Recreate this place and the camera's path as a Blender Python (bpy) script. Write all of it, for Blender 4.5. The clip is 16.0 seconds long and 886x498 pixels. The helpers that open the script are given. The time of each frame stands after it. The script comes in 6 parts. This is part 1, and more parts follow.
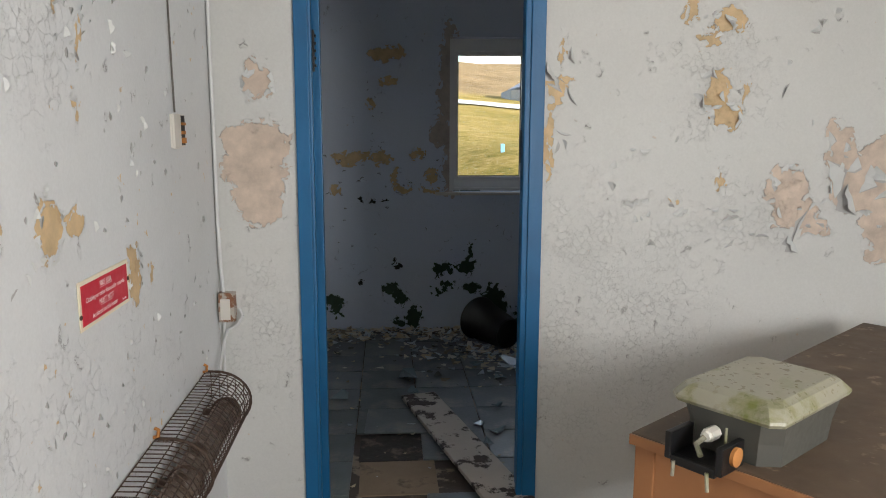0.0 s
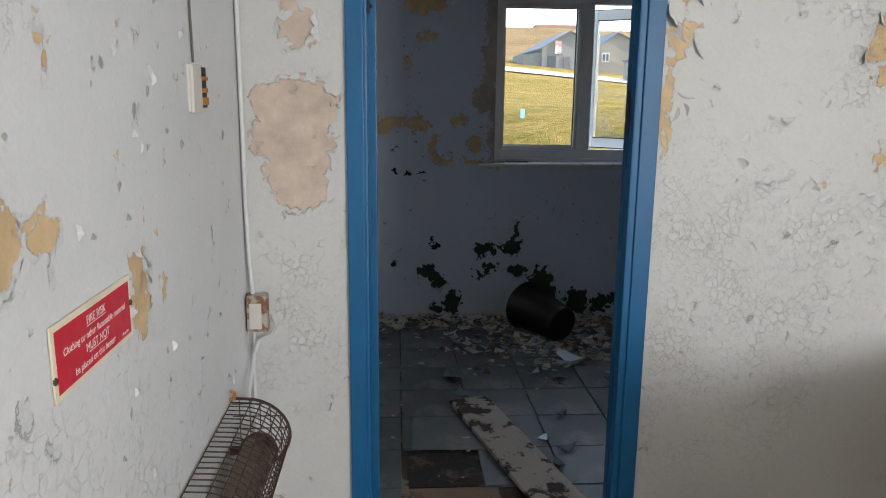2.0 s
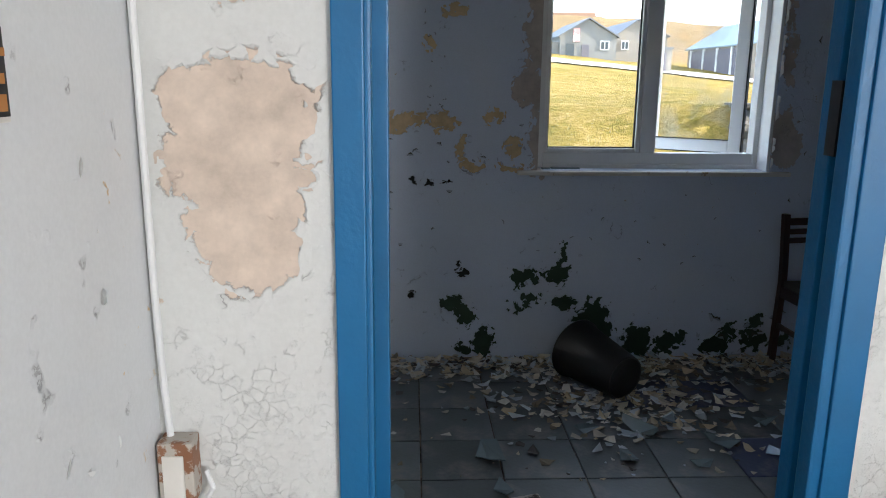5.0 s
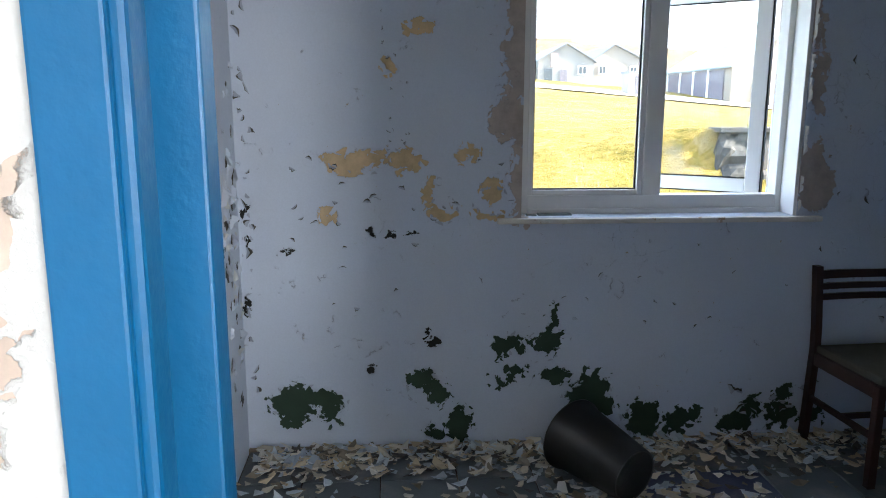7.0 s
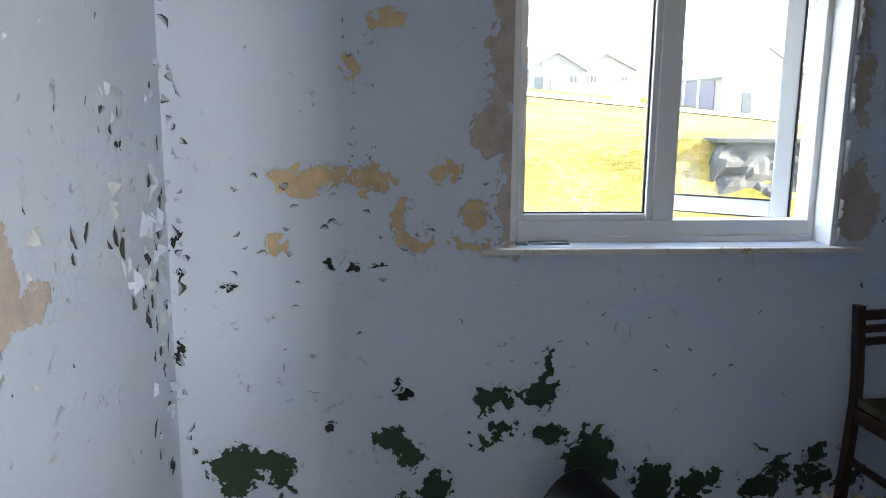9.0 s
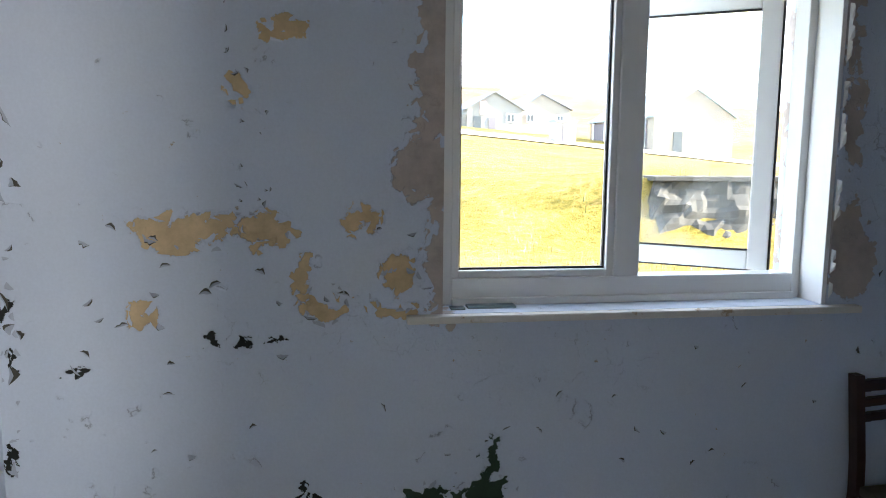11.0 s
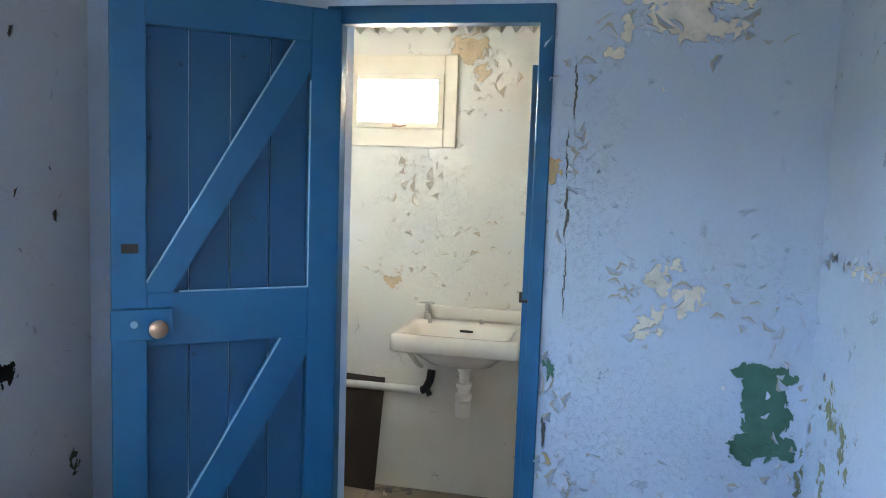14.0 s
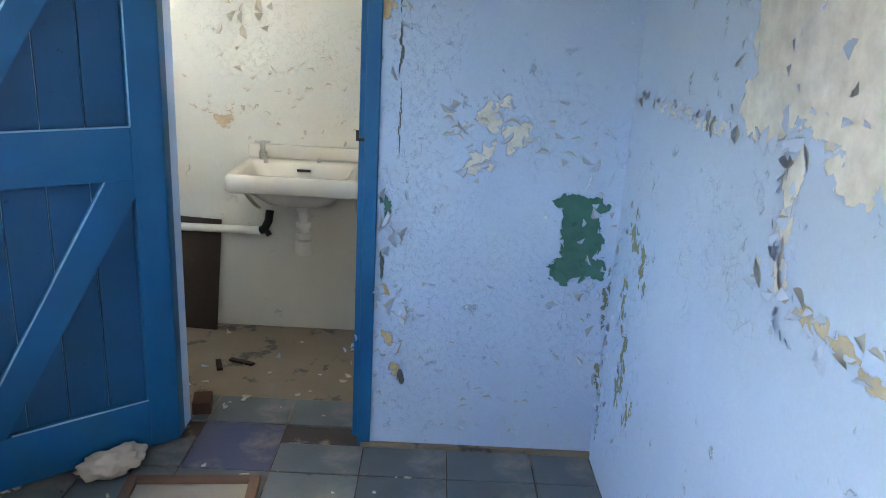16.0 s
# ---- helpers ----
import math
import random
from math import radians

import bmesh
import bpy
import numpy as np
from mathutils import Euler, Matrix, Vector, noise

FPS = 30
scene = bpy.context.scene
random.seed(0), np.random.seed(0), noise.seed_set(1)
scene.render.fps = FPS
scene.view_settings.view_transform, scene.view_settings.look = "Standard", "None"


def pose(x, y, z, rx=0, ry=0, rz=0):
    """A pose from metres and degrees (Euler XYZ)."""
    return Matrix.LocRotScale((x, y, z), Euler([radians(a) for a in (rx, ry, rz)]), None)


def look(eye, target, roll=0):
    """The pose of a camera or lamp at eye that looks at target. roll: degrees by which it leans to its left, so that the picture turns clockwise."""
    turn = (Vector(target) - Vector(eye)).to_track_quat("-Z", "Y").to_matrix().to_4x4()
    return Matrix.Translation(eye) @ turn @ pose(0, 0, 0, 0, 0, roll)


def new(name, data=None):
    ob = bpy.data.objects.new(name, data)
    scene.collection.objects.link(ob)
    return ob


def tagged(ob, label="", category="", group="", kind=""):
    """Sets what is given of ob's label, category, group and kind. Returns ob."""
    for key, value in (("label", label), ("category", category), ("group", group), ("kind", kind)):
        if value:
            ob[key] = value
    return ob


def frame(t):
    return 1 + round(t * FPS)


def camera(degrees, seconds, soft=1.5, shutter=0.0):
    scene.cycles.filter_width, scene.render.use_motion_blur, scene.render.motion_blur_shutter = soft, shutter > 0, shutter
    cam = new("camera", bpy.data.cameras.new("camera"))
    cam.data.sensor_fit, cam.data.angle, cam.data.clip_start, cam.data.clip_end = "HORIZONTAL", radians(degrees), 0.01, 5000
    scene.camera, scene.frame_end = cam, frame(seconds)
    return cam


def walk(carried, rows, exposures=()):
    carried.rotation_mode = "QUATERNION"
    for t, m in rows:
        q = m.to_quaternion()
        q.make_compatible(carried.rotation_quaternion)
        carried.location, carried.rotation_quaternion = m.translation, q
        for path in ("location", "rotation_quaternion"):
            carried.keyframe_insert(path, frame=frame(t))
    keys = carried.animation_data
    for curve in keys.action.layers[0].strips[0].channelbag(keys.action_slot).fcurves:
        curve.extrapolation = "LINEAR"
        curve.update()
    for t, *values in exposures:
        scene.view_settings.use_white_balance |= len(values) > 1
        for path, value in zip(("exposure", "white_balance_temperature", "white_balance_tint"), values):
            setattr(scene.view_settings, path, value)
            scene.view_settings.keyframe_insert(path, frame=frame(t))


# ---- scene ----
cam = camera(61.4, 16.0, soft=1.0)
PATH = [
    (0, (-0.002, 0.198, 1.43), (0.142, 2.166, 1.107), 0.2),
    (0.5, (-0.032, 0.323, 1.401), (0.129, 2.286, 1.05), 0.6),
    (1, (-0.099, 0.51, 1.385), (0.08, 2.465, 1.001), 1.0),
    (1.5, (-0.151, 0.663, 1.405), (0.02, 2.615, 1.003), 1.1),
    (2, (-0.184, 0.771, 1.414), (-0.06, 2.724, 1.001), 0.6),
    (2.5, (-0.194, 0.896, 1.402), (-0.118, 2.85, 0.98), 0.2),
    (3, (-0.177, 1.068, 1.389), (-0.142, 3.021, 0.96), 0.1),
    (3.2, (-0.164, 1.136, 1.4), (-0.148, 3.087, 0.962), 0.5),
    (5.5, (-0.208, 1.857, 1.424), (-0.101, 3.804, 0.982), 0.6),
    (6, (-0.205, 2.005, 1.439), (-0.084, 3.955, 1.01), 0.5),
    (6.5, (-0.171, 2.188, 1.427), (-0.04, 4.142, 1.02), 0.4),
    (7, (-0.106, 2.372, 1.435), (0.028, 4.332, 1.057), 0.1),
    (7.5, (-0.067, 2.505, 1.433), (0.075, 4.469, 1.081), -0.1),
    (8, (-0.066, 2.633, 1.432), (0.102, 4.594, 1.076), 0.1),
    (8.2, (-0.058, 2.68, 1.427), (0.112, 4.641, 1.068), 0.15),
    (10.3, (0.027, 3.207, 1.451), (0.165, 5.173, 1.114), 1.2),
    (10.5, (0.026, 3.259, 1.431), (0.217, 5.226, 1.129), 1.0),
    (11, (0.095, 3.375, 1.425), (0.413, 5.333, 1.168), 0.6),
    (11.5, (0.167, 3.47, 1.443), (0.711, 5.382, 1.227), 0.6),
    (12, (0.216, 3.519, 1.454), (1.124, 5.291, 1.267), 0.8),
    (12.5, (0.271, 3.526, 1.459), (1.569, 5.038, 1.293), 0.6),
    (13, (0.306, 3.536, 1.516), (1.929, 4.688, 1.32), 0.8),
    (13.5, (0.292, 3.549, 1.521), (2.135, 4.299, 1.331), 1.3),
    (14, (0.284, 3.532, 1.523), (2.231, 3.944, 1.327), 2.0),
    (14.5, (0.27, 3.526, 1.528), (2.248, 3.711, 1.301), 2.7),
    (15, (0.259, 3.523, 1.532), (2.232, 3.574, 1.209), 2.9),
    (15.5, (0.254, 3.522, 1.532), (2.2, 3.512, 1.068), 3.0),
    (16, (0.253, 3.526, 1.531), (2.161, 3.487, 0.931), 3.4),
]
EXPOSURES = [(0.0, 2.15, 6450, 10), (1.0, 2.25, 6250, 10), (2.0, 2.2, 6250, 10), (3.0, 2.2, 6250, 10), (5.5, 2.95, 6100, 10), (6.5, 3.3, 6050, 10), (7.0, 3.55, 6000, 10), (8.0, 3.95, 6050, 10), (10.3, 3.8, 6350, 10), (11.0, 3.7, 6350, 10), (11.6, 3.2, 6100, 10), (12.1, 2.6, 5950, 10), (12.6, 2.6, 5900, 10), (13.0, 3.3, 5950, 10), (13.5, 4.85, 6250, 10), (14.0, 5.35, 6350, 10), (14.6, 5.5, 6600, 10), (15.2, 5.4, 6600, 10), (16.0, 5.35, 6300, 10)]
walk(cam, [(t, look(eye, target, roll)) for t, eye, target, roll in PATH], EXPOSURES)


# ---- world, sun, large lights ----
world = bpy.data.worlds.new("sky")
scene.world = world
world.use_nodes = True
wn, wl = world.node_tree.nodes, world.node_tree.links
sky = wn.new("ShaderNodeTexSky")
sky.sky_type = "NISHITA"
sky.sun_disc = False
SUN_EL, SUN_AZ = 23.0, 98.0  # azimuth clockwise from +y
sky.sun_elevation, sky.sun_rotation = radians(SUN_EL), radians(SUN_AZ)
sky.air_density, sky.dust_density = 1.0, 0.6
# broken cumulus low over the horizon
wtc = wn.new("ShaderNodeTexCoord")
wsep = wn.new("ShaderNodeSeparateXYZ")
wl.new(wtc.outputs["Generated"], wsep.inputs[0])
wmap = wn.new("ShaderNodeMapping")
wmap.inputs["Scale"].default_value = (3.0, 3.0, 8.0)
wl.new(wtc.outputs["Generated"], wmap.inputs[0])
wno = wn.new("ShaderNodeTexNoise")
wno.inputs["Scale"].default_value, wno.inputs["Detail"].default_value = 2.2, 7
wl.new(wmap.outputs[0], wno.inputs["Vector"])
wr = wn.new("ShaderNodeMapRange")
wr.inputs[1].default_value, wr.inputs[2].default_value = 0.45, 0.62
wl.new(wno.outputs["Fac"], wr.inputs[0])
wh = wn.new("ShaderNodeMapRange")
wh.inputs[1].default_value, wh.inputs[2].default_value, wh.inputs[3].default_value, wh.inputs[4].default_value = 0.0, 0.5, 0.85, 1.0
wl.new(wsep.outputs["Z"], wh.inputs[0])
wmul = wn.new("ShaderNodeMath")
wmul.operation = "MULTIPLY"
wl.new(wr.outputs[0], wmul.inputs[0]), wl.new(wh.outputs[0], wmul.inputs[1])
wmix = wn.new("ShaderNodeMixRGB")
wmix.inputs[2].default_value = (5.2, 5.3, 5.5, 1)
wl.new(wmul.outputs[0], wmix.inputs[0]), wl.new(sky.outputs[0], wmix.inputs[1])
wl.new(wmix.outputs[0], wn["Background"].inputs["Color"])
wn["Background"].inputs["Strength"].default_value = 0.15

sun = new("sun", bpy.data.lights.new("sun", "SUN"))
sun.data.energy, sun.data.angle, sun.data.color = 3.2, radians(0.53), (1.0, 0.9, 0.74)
sd = Vector((math.sin(radians(SUN_AZ)) * math.cos(radians(SUN_EL)), math.cos(radians(SUN_AZ)) * math.cos(radians(SUN_EL)), math.sin(radians(SUN_EL))))
sun.matrix_world = look(sd * 50, (0, 0, 0))


def opening_lamp(name, eye, target, w, h, watts, colour):
    lamp = new(name, bpy.data.lights.new(name, "AREA"))
    lamp.data.shape, lamp.data.size, lamp.data.size_y, lamp.data.energy, lamp.data.color = "RECTANGLE", w, h, watts, colour
    lamp.matrix_world = look(eye, target)
    return lamp


# daylight in the side opening of the first room and in the wash room
opening_lamp("daylight_side_window", (2.47, -0.95, 1.55), (0.0, -0.5, 1.4), 1.1, 1.15, 14, (1.0, 0.95, 0.90))
# unseen fill lamp added to weaken the desk's shadow on the partition
opening_lamp("fill_back_opening", (1.95, -1.67, 1.6), (1.3, 2.8, 0.9), 0.7, 1.05, 13, (1.0, 0.96, 0.92))
opening_lamp("daylight_wash_room_window", (3.79, 4.49, 1.86), (2.6, 4.49, 1.72), 0.37, 0.18, 0.6, (1.0, 0.82, 0.60))


# ---- materials ----
def mat(name, colour=(0.5, 0.5, 0.5), rough=0.6, metal=0.0, var=0.25, scale=6.0, bump=0.15, fine=60.0, spot=None, spot_at=0.62, spot_scale=9.0, rnd=0.0, alt=None, spot_soft=0.05):
    """Principled surface with variation at two scales; spot: a second colour in worn patches."""
    m = bpy.data.materials.new(name)
    m.use_nodes = True
    n, l = m.node_tree.nodes, m.node_tree.links
    p = n["Principled BSDF"]
    tc = n.new("ShaderNodeTexCoord")
    a = n.new("ShaderNodeTexNoise")
    a.inputs["Scale"].default_value, a.inputs["Detail"].default_value = scale, 6
    b = n.new("ShaderNodeTexNoise")
    b.inputs["Scale"].default_value, b.inputs["Detail"].default_value = fine, 4
    l.new(tc.outputs["Object"], a.inputs["Vector"]), l.new(tc.outputs["Object"], b.inputs["Vector"])
    c1 = n.new("ShaderNodeMixRGB")
    lo = [c * (1 - var) for c in colour]
    hi = [min(1, c * (1 + var)) for c in colour]
    c1.inputs[1].default_value, c1.inputs[2].default_value = (*lo, 1), (*hi, 1)
    l.new(a.outputs["Fac"], c1.inputs[0])
    out = c1.outputs[0]
    if alt:
        oi = n.new("ShaderNodeObjectInfo")
        gt = n.new("ShaderNodeMath")
        gt.operation, gt.inputs[1].default_value = "GREATER_THAN", 0.86
        l.new(oi.outputs["Random"], gt.inputs[0])
        c4 = n.new("ShaderNodeMixRGB")
        c4.inputs[2].default_value = (*alt, 1)
        l.new(gt.outputs[0], c4.inputs[0]), l.new(out, c4.inputs[1])
        out = c4.outputs[0]
    if rnd:
        oi = n.new("ShaderNodeObjectInfo")
        mr = n.new("ShaderNodeMapRange")
        mr.inputs[3].default_value, mr.inputs[4].default_value = 1 - rnd, 1 + rnd
        l.new(oi.outputs["Random"], mr.inputs[0])
        hs = n.new("ShaderNodeHueSaturation")
        l.new(mr.outputs[0], hs.inputs["Value"]), l.new(out, hs.inputs["Color"])
        out = hs.outputs[0]
    if spot:
        s = n.new("ShaderNodeTexNoise")
        s.inputs["Scale"].default_value, s.inputs["Detail"].default_value, s.inputs["Roughness"].default_value = spot_scale, 8, 0.65
        l.new(tc.outputs["Object"], s.inputs["Vector"])
        r = n.new("ShaderNodeMapRange")
        r.inputs[1].default_value, r.inputs[2].default_value = spot_at, spot_at + spot_soft
        l.new(s.outputs["Fac"], r.inputs[0])
        c3 = n.new("ShaderNodeMixRGB")
        c3.inputs[2].default_value = (*spot, 1)
        l.new(r.outputs[0], c3.inputs[0]), l.new(out, c3.inputs[1])
        out = c3.outputs[0]
    l.new(out, p.inputs["Base Color"])
    rr = n.new("ShaderNodeMapRange")
    rr.inputs[3].default_value, rr.inputs[4].default_value = max(0.02, rough - 0.12), min(1, rough + 0.12)
    l.new(b.outputs["Fac"], rr.inputs[0]), l.new(rr.outputs[0], p.inputs["Roughness"])
    p.inputs["Metallic"].default_value = metal
    bp = n.new("ShaderNodeBump")
    bp.inputs["Strength"].default_value, bp.inputs["Distance"].default_value = bump, 0.004
    l.new(b.outputs["Fac"], bp.inputs["Height"]), l.new(bp.outputs[0], p.inputs["Normal"])
    return m


def island_mat(name, colours, rough=0.7):
    """Each loose chip in one mesh takes one of the colours."""
    m = bpy.data.materials.new(name)
    m.use_nodes = True
    n, l = m.node_tree.nodes, m.node_tree.links
    g = n.new("ShaderNodeNewGeometry")
    r = n.new("ShaderNodeValToRGB")
    r.color_ramp.interpolation = "CONSTANT"
    for i, c in enumerate(colours):
        e = r.color_ramp.elements[i] if i < 2 else r.color_ramp.elements.new(i / len(colours))
        e.position, e.color = i / len(colours), (*c, 1)
    l.new(g.outputs["Random Per Island"], r.inputs[0]), l.new(r.outputs[0], n["Principled BSDF"].inputs["Base Color"])
    n["Principled BSDF"].inputs["Roughness"].default_value = rough
    return m


def glass(name, tint=(0.97, 0.99, 0.98), rough=0.0, dirt=0.06):
    m = bpy.data.materials.new(name)
    m.use_nodes = True
    n, l = m.node_tree.nodes, m.node_tree.links
    p = n["Principled BSDF"]
    p.inputs["Base Color"].default_value = (*tint, 1)
    p.inputs["Roughness"].default_value, p.inputs["IOR"].default_value, p.inputs["Transmission Weight"].default_value = rough, 1.05, 1.0
    tc, no, mr = n.new("ShaderNodeTexCoord"), n.new("ShaderNodeTexNoise"), n.new("ShaderNodeMapRange")
    no.inputs["Scale"].default_value, no.inputs["Detail"].default_value = 7, 8
    mr.inputs[1].default_value, mr.inputs[2].default_value, mr.inputs[4].default_value = 0.42, 0.8, dirt
    d, mx = n.new("ShaderNodeBsdfDiffuse"), n.new("ShaderNodeMixShader")
    d.inputs["Color"].default_value = (0.7, 0.72, 0.7, 1)
    l.new(tc.outputs["Object"], no.inputs["Vector"]), l.new(no.outputs["Fac"], mr.inputs[0]), l.new(mr.outputs[0], mx.inputs[0])
    l.new(p.outputs[0], mx.inputs[1]), l.new(d.outputs[0], mx.inputs[2])
    l.new(mx.outputs[0], n["Material Output"].inputs["Surface"])
    return m


PLASTER, BUFF, GREEN, DARK, WHITE = (0.60, 0.50, 0.42), (0.62, 0.46, 0.27), (0.035, 0.065, 0.04), (0.012, 0.014, 0.012), (0.80, 0.78, 0.75)


def wall_mat(name, axis, paint, groups=(), cracks=(), crack_scale=22.0, flake=0.68, flake_colour=PLASTER, streak=0.0, crack_width=0.022, rough_up=0.35, splits=0.5, crack_dark=0.24):
    """Old wall paint. axis: the wall runs along 'x' or 'y'. groups: (colour, ragged, [(u, z, ru, rz), ...]) where the
    paint has come off or a dark mark sits.
    cracks: (u, z, ru, rz) areas in which the paint is crazed."""
    m = bpy.data.materials.new(name)
    m.use_nodes = True
    n, l = m.node_tree.nodes, m.node_tree.links
    p = n["Principled BSDF"]
    tc = n.new("ShaderNodeTexCoord")

    def noise_tex(scale, detail=4, vec=None, rough=0.55):
        t = n.new("ShaderNodeTexNoise")
        t.inputs["Scale"].default_value, t.inputs["Detail"].default_value, t.inputs["Roughness"].default_value = scale, detail, rough
        l.new(vec or tc.outputs["Object"], t.inputs["Vector"])
        return t

    def vmath(op, a, b):
        v = n.new("ShaderNodeVectorMath")
        v.operation = op
        for i, x in enumerate((a, b)):
            if isinstance(x, tuple):
                v.inputs[i].default_value = x
            else:
                l.new(x, v.inputs[i])
        return v

    def math_node(op, a, b=None, c=None):
        v = n.new("ShaderNodeMath")
        v.operation = op
        for i, x in enumerate((a, b, c)):
            if x is None:
                continue
            if isinstance(x, (int, float)):
                v.inputs[i].default_value = x
            else:
                l.new(x, v.inputs[i])
        return v.outputs[0]

    def ramp(x, lo, hi, a=0.0, b=1.0):
        r = n.new("ShaderNodeMapRange")
        r.inputs[1].default_value, r.inputs[2].default_value, r.inputs[3].default_value, r.inputs[4].default_value = lo, hi, a, b
        l.new(x, r.inputs[0])
        return r.outputs[0]

    def mix(f, a, b):
        c = n.new("ShaderNodeMixRGB")
        l.new(f, c.inputs[0])
        for i, x in ((1, a), (2, b)):
            if isinstance(x, tuple):
                c.inputs[i].default_value = (*x, 1)
            else:
                l.new(x, c.inputs[i])
        return c.outputs[0]

    pos = tc.outputs["Object"]
    big, small = noise_tex(9, 2), noise_tex(32, 7, rough=0.7)
    # angular scales of paint, the way it tears
    cells = n.new("ShaderNodeTexVoronoi")
    cells.inputs["Scale"].default_value = 34.0
    bent = vmath("SCALE", noise_tex(24, 3).outputs["Color"], (0, 0, 0))
    bent.inputs["Scale"].default_value = 0.03
    l.new(vmath("ADD", pos, bent.outputs[0]).outputs[0], cells.inputs["Vector"])

    def nearest(blobs, amount):
        w1 = vmath("SCALE", vmath("SUBTRACT", big.outputs["Color"], (0.5, 0.5, 0.5)).outputs[0], (0, 0, 0))
        w1.inputs["Scale"].default_value = amount * 1.6
        w2 = vmath("SCALE", vmath("SUBTRACT", small.outputs["Color"], (0.5, 0.5, 0.5)).outputs[0], (0, 0, 0))
        w2.inputs["Scale"].default_value = amount * 0.9
        w3 = vmath("SCALE", vmath("SUBTRACT", cells.outputs["Color"], (0.5, 0.5, 0.5)).outputs[0], (0, 0, 0))
        w3.inputs["Scale"].default_value = amount * 0.62
        q = vmath("ADD", vmath("ADD", vmath("ADD", pos, w1.outputs[0]).outputs[0], w2.outputs[0]).outputs[0], w3.outputs[0]).outputs[0]
        best = None
        for u, z, ru, rz in blobs:
            c = (u, 0, z) if axis == "x" else (0, u, z)
            s = (1 / ru, 0, 1 / rz) if axis == "x" else (0, 1 / ru, 1 / rz)
            d = vmath("LENGTH", vmath("MULTIPLY", vmath("SUBTRACT", q, c).outputs[0], s).outputs[0], (0, 0, 0)).outputs["Value"]
            best = d if best is None else math_node("MINIMUM", best, d)
        return best

    # paint with faint stains
    st = noise_tex(1.7, 6)
    lo = tuple(c * 0.88 for c in paint)
    hi = tuple(min(1, c * 1.07) for c in paint)
    colour = mix(st.outputs["Fac"], lo, hi)
    gr = noise_tex(130, 3)
    colour = mix(ramp(gr.outputs["Fac"], 0.3, 0.8, 0.0, 0.26), colour, tuple(c * 0.7 for c in paint))
    height = math_node("MULTIPLY", noise_tex(30, 5).outputs["Fac"], 0.35)
    # small scattered flakes that follow patches of weak paint
    weak, bit = noise_tex(2.6, 3), noise_tex(34, 4, rough=0.6)
    fl = math_node("MULTIPLY", ramp(bit.outputs["Fac"], flake, flake + 0.015), ramp(weak.outputs["Fac"], 0.5, 0.56))
    colour = mix(fl, colour, flake_colour)
    height = math_node("SUBTRACT", height, math_node("MULTIPLY", fl, 0.8))
    # short splits, scattered, coloured dark for the shade inside them
    sv = n.new("ShaderNodeTexVoronoi")
    sv.feature = "DISTANCE_TO_EDGE"
    sv.inputs["Scale"].default_value = 13.0
    sw_ = vmath("SCALE", small.outputs["Color"], (0, 0, 0))
    sw_.inputs["Scale"].default_value = 0.05
    l.new(vmath("ADD", pos, sw_.outputs[0]).outputs[0], sv.inputs["Vector"])
    only = math_node("MULTIPLY", ramp(noise_tex(15, 2).outputs["Fac"], 0.63, 0.67), ramp(noise_tex(3.1, 2).outputs["Fac"], 0.44, 0.52))
    split = math_node("MULTIPLY", ramp(sv.outputs["Distance"], 0.012, 0.028, 1.0, 0.0), only)
    colour = mix(math_node("MULTIPLY", split, splits), colour, tuple(c * 0.16 for c in paint))
    height = math_node("SUBTRACT", math_node("ADD", height, math_node("MULTIPLY", math_node("MULTIPLY", ramp(sv.outputs["Distance"], 0.03, 0.16, 1.0, 0.0), only), 0.7)), math_node("MULTIPLY", split, 1.2))
    # hairline crazing
    if cracks:
        area = ramp(nearest(cracks, 0.25), 0.75, 1.05, 1.0, 0.0)
        wob = vmath("SCALE", small.outputs["Color"], (0, 0, 0))
        wob.inputs["Scale"].default_value = 0.03
        vo = n.new("ShaderNodeTexVoronoi")
        vo.feature = "DISTANCE_TO_EDGE"
        vo.inputs["Scale"].default_value = crack_scale
        l.new(vmath("ADD", pos, wob.outputs[0]).outputs[0], vo.inputs["Vector"])
        broken = ramp(noise_tex(9, 3).outputs["Fac"], 0.45, 0.55)
        ck = math_node("MULTIPLY", math_node("MULTIPLY", ramp(vo.outputs["Distance"], crack_width * 0.35, crack_width, 1.0, 0.0), area), broken)
        colour = mix(math_node("MULTIPLY", ck, crack_dark), colour, tuple(c * 0.35 for c in paint))
        bl = noise_tex(55, 5, rough=0.65)
        height = math_node("ADD", height, math_node("MULTIPLY", math_node("MULTIPLY", ramp(bl.outputs["Fac"], 0.52, 0.66), area), 0.4))
        lift = math_node("MULTIPLY", ramp(vo.outputs["Distance"], 0.0, 0.12, 0.9, 0.0), area)
        height = math_node("SUBTRACT", math_node("ADD", height, math_node("MULTIPLY", lift, 0.08)), math_node("MULTIPLY", ck, crack_dark * 2.3))
    # where the paint has come off or a dark mark sits
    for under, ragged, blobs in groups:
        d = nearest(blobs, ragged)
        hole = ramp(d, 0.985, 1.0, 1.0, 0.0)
        rim = math_node("MULTIPLY", ramp(d, 1.0, 1.05), ramp(d, 1.05, 1.3, 1.0, 0.0))
        us = noise_tex(16, 7, rough=0.65)
        tone = mix(ramp(us.outputs["Fac"], 0.3, 0.72), tuple(c * 0.72 for c in under), tuple(min(1, c * 1.12) for c in under))
        colour = mix(hole, colour, tone)
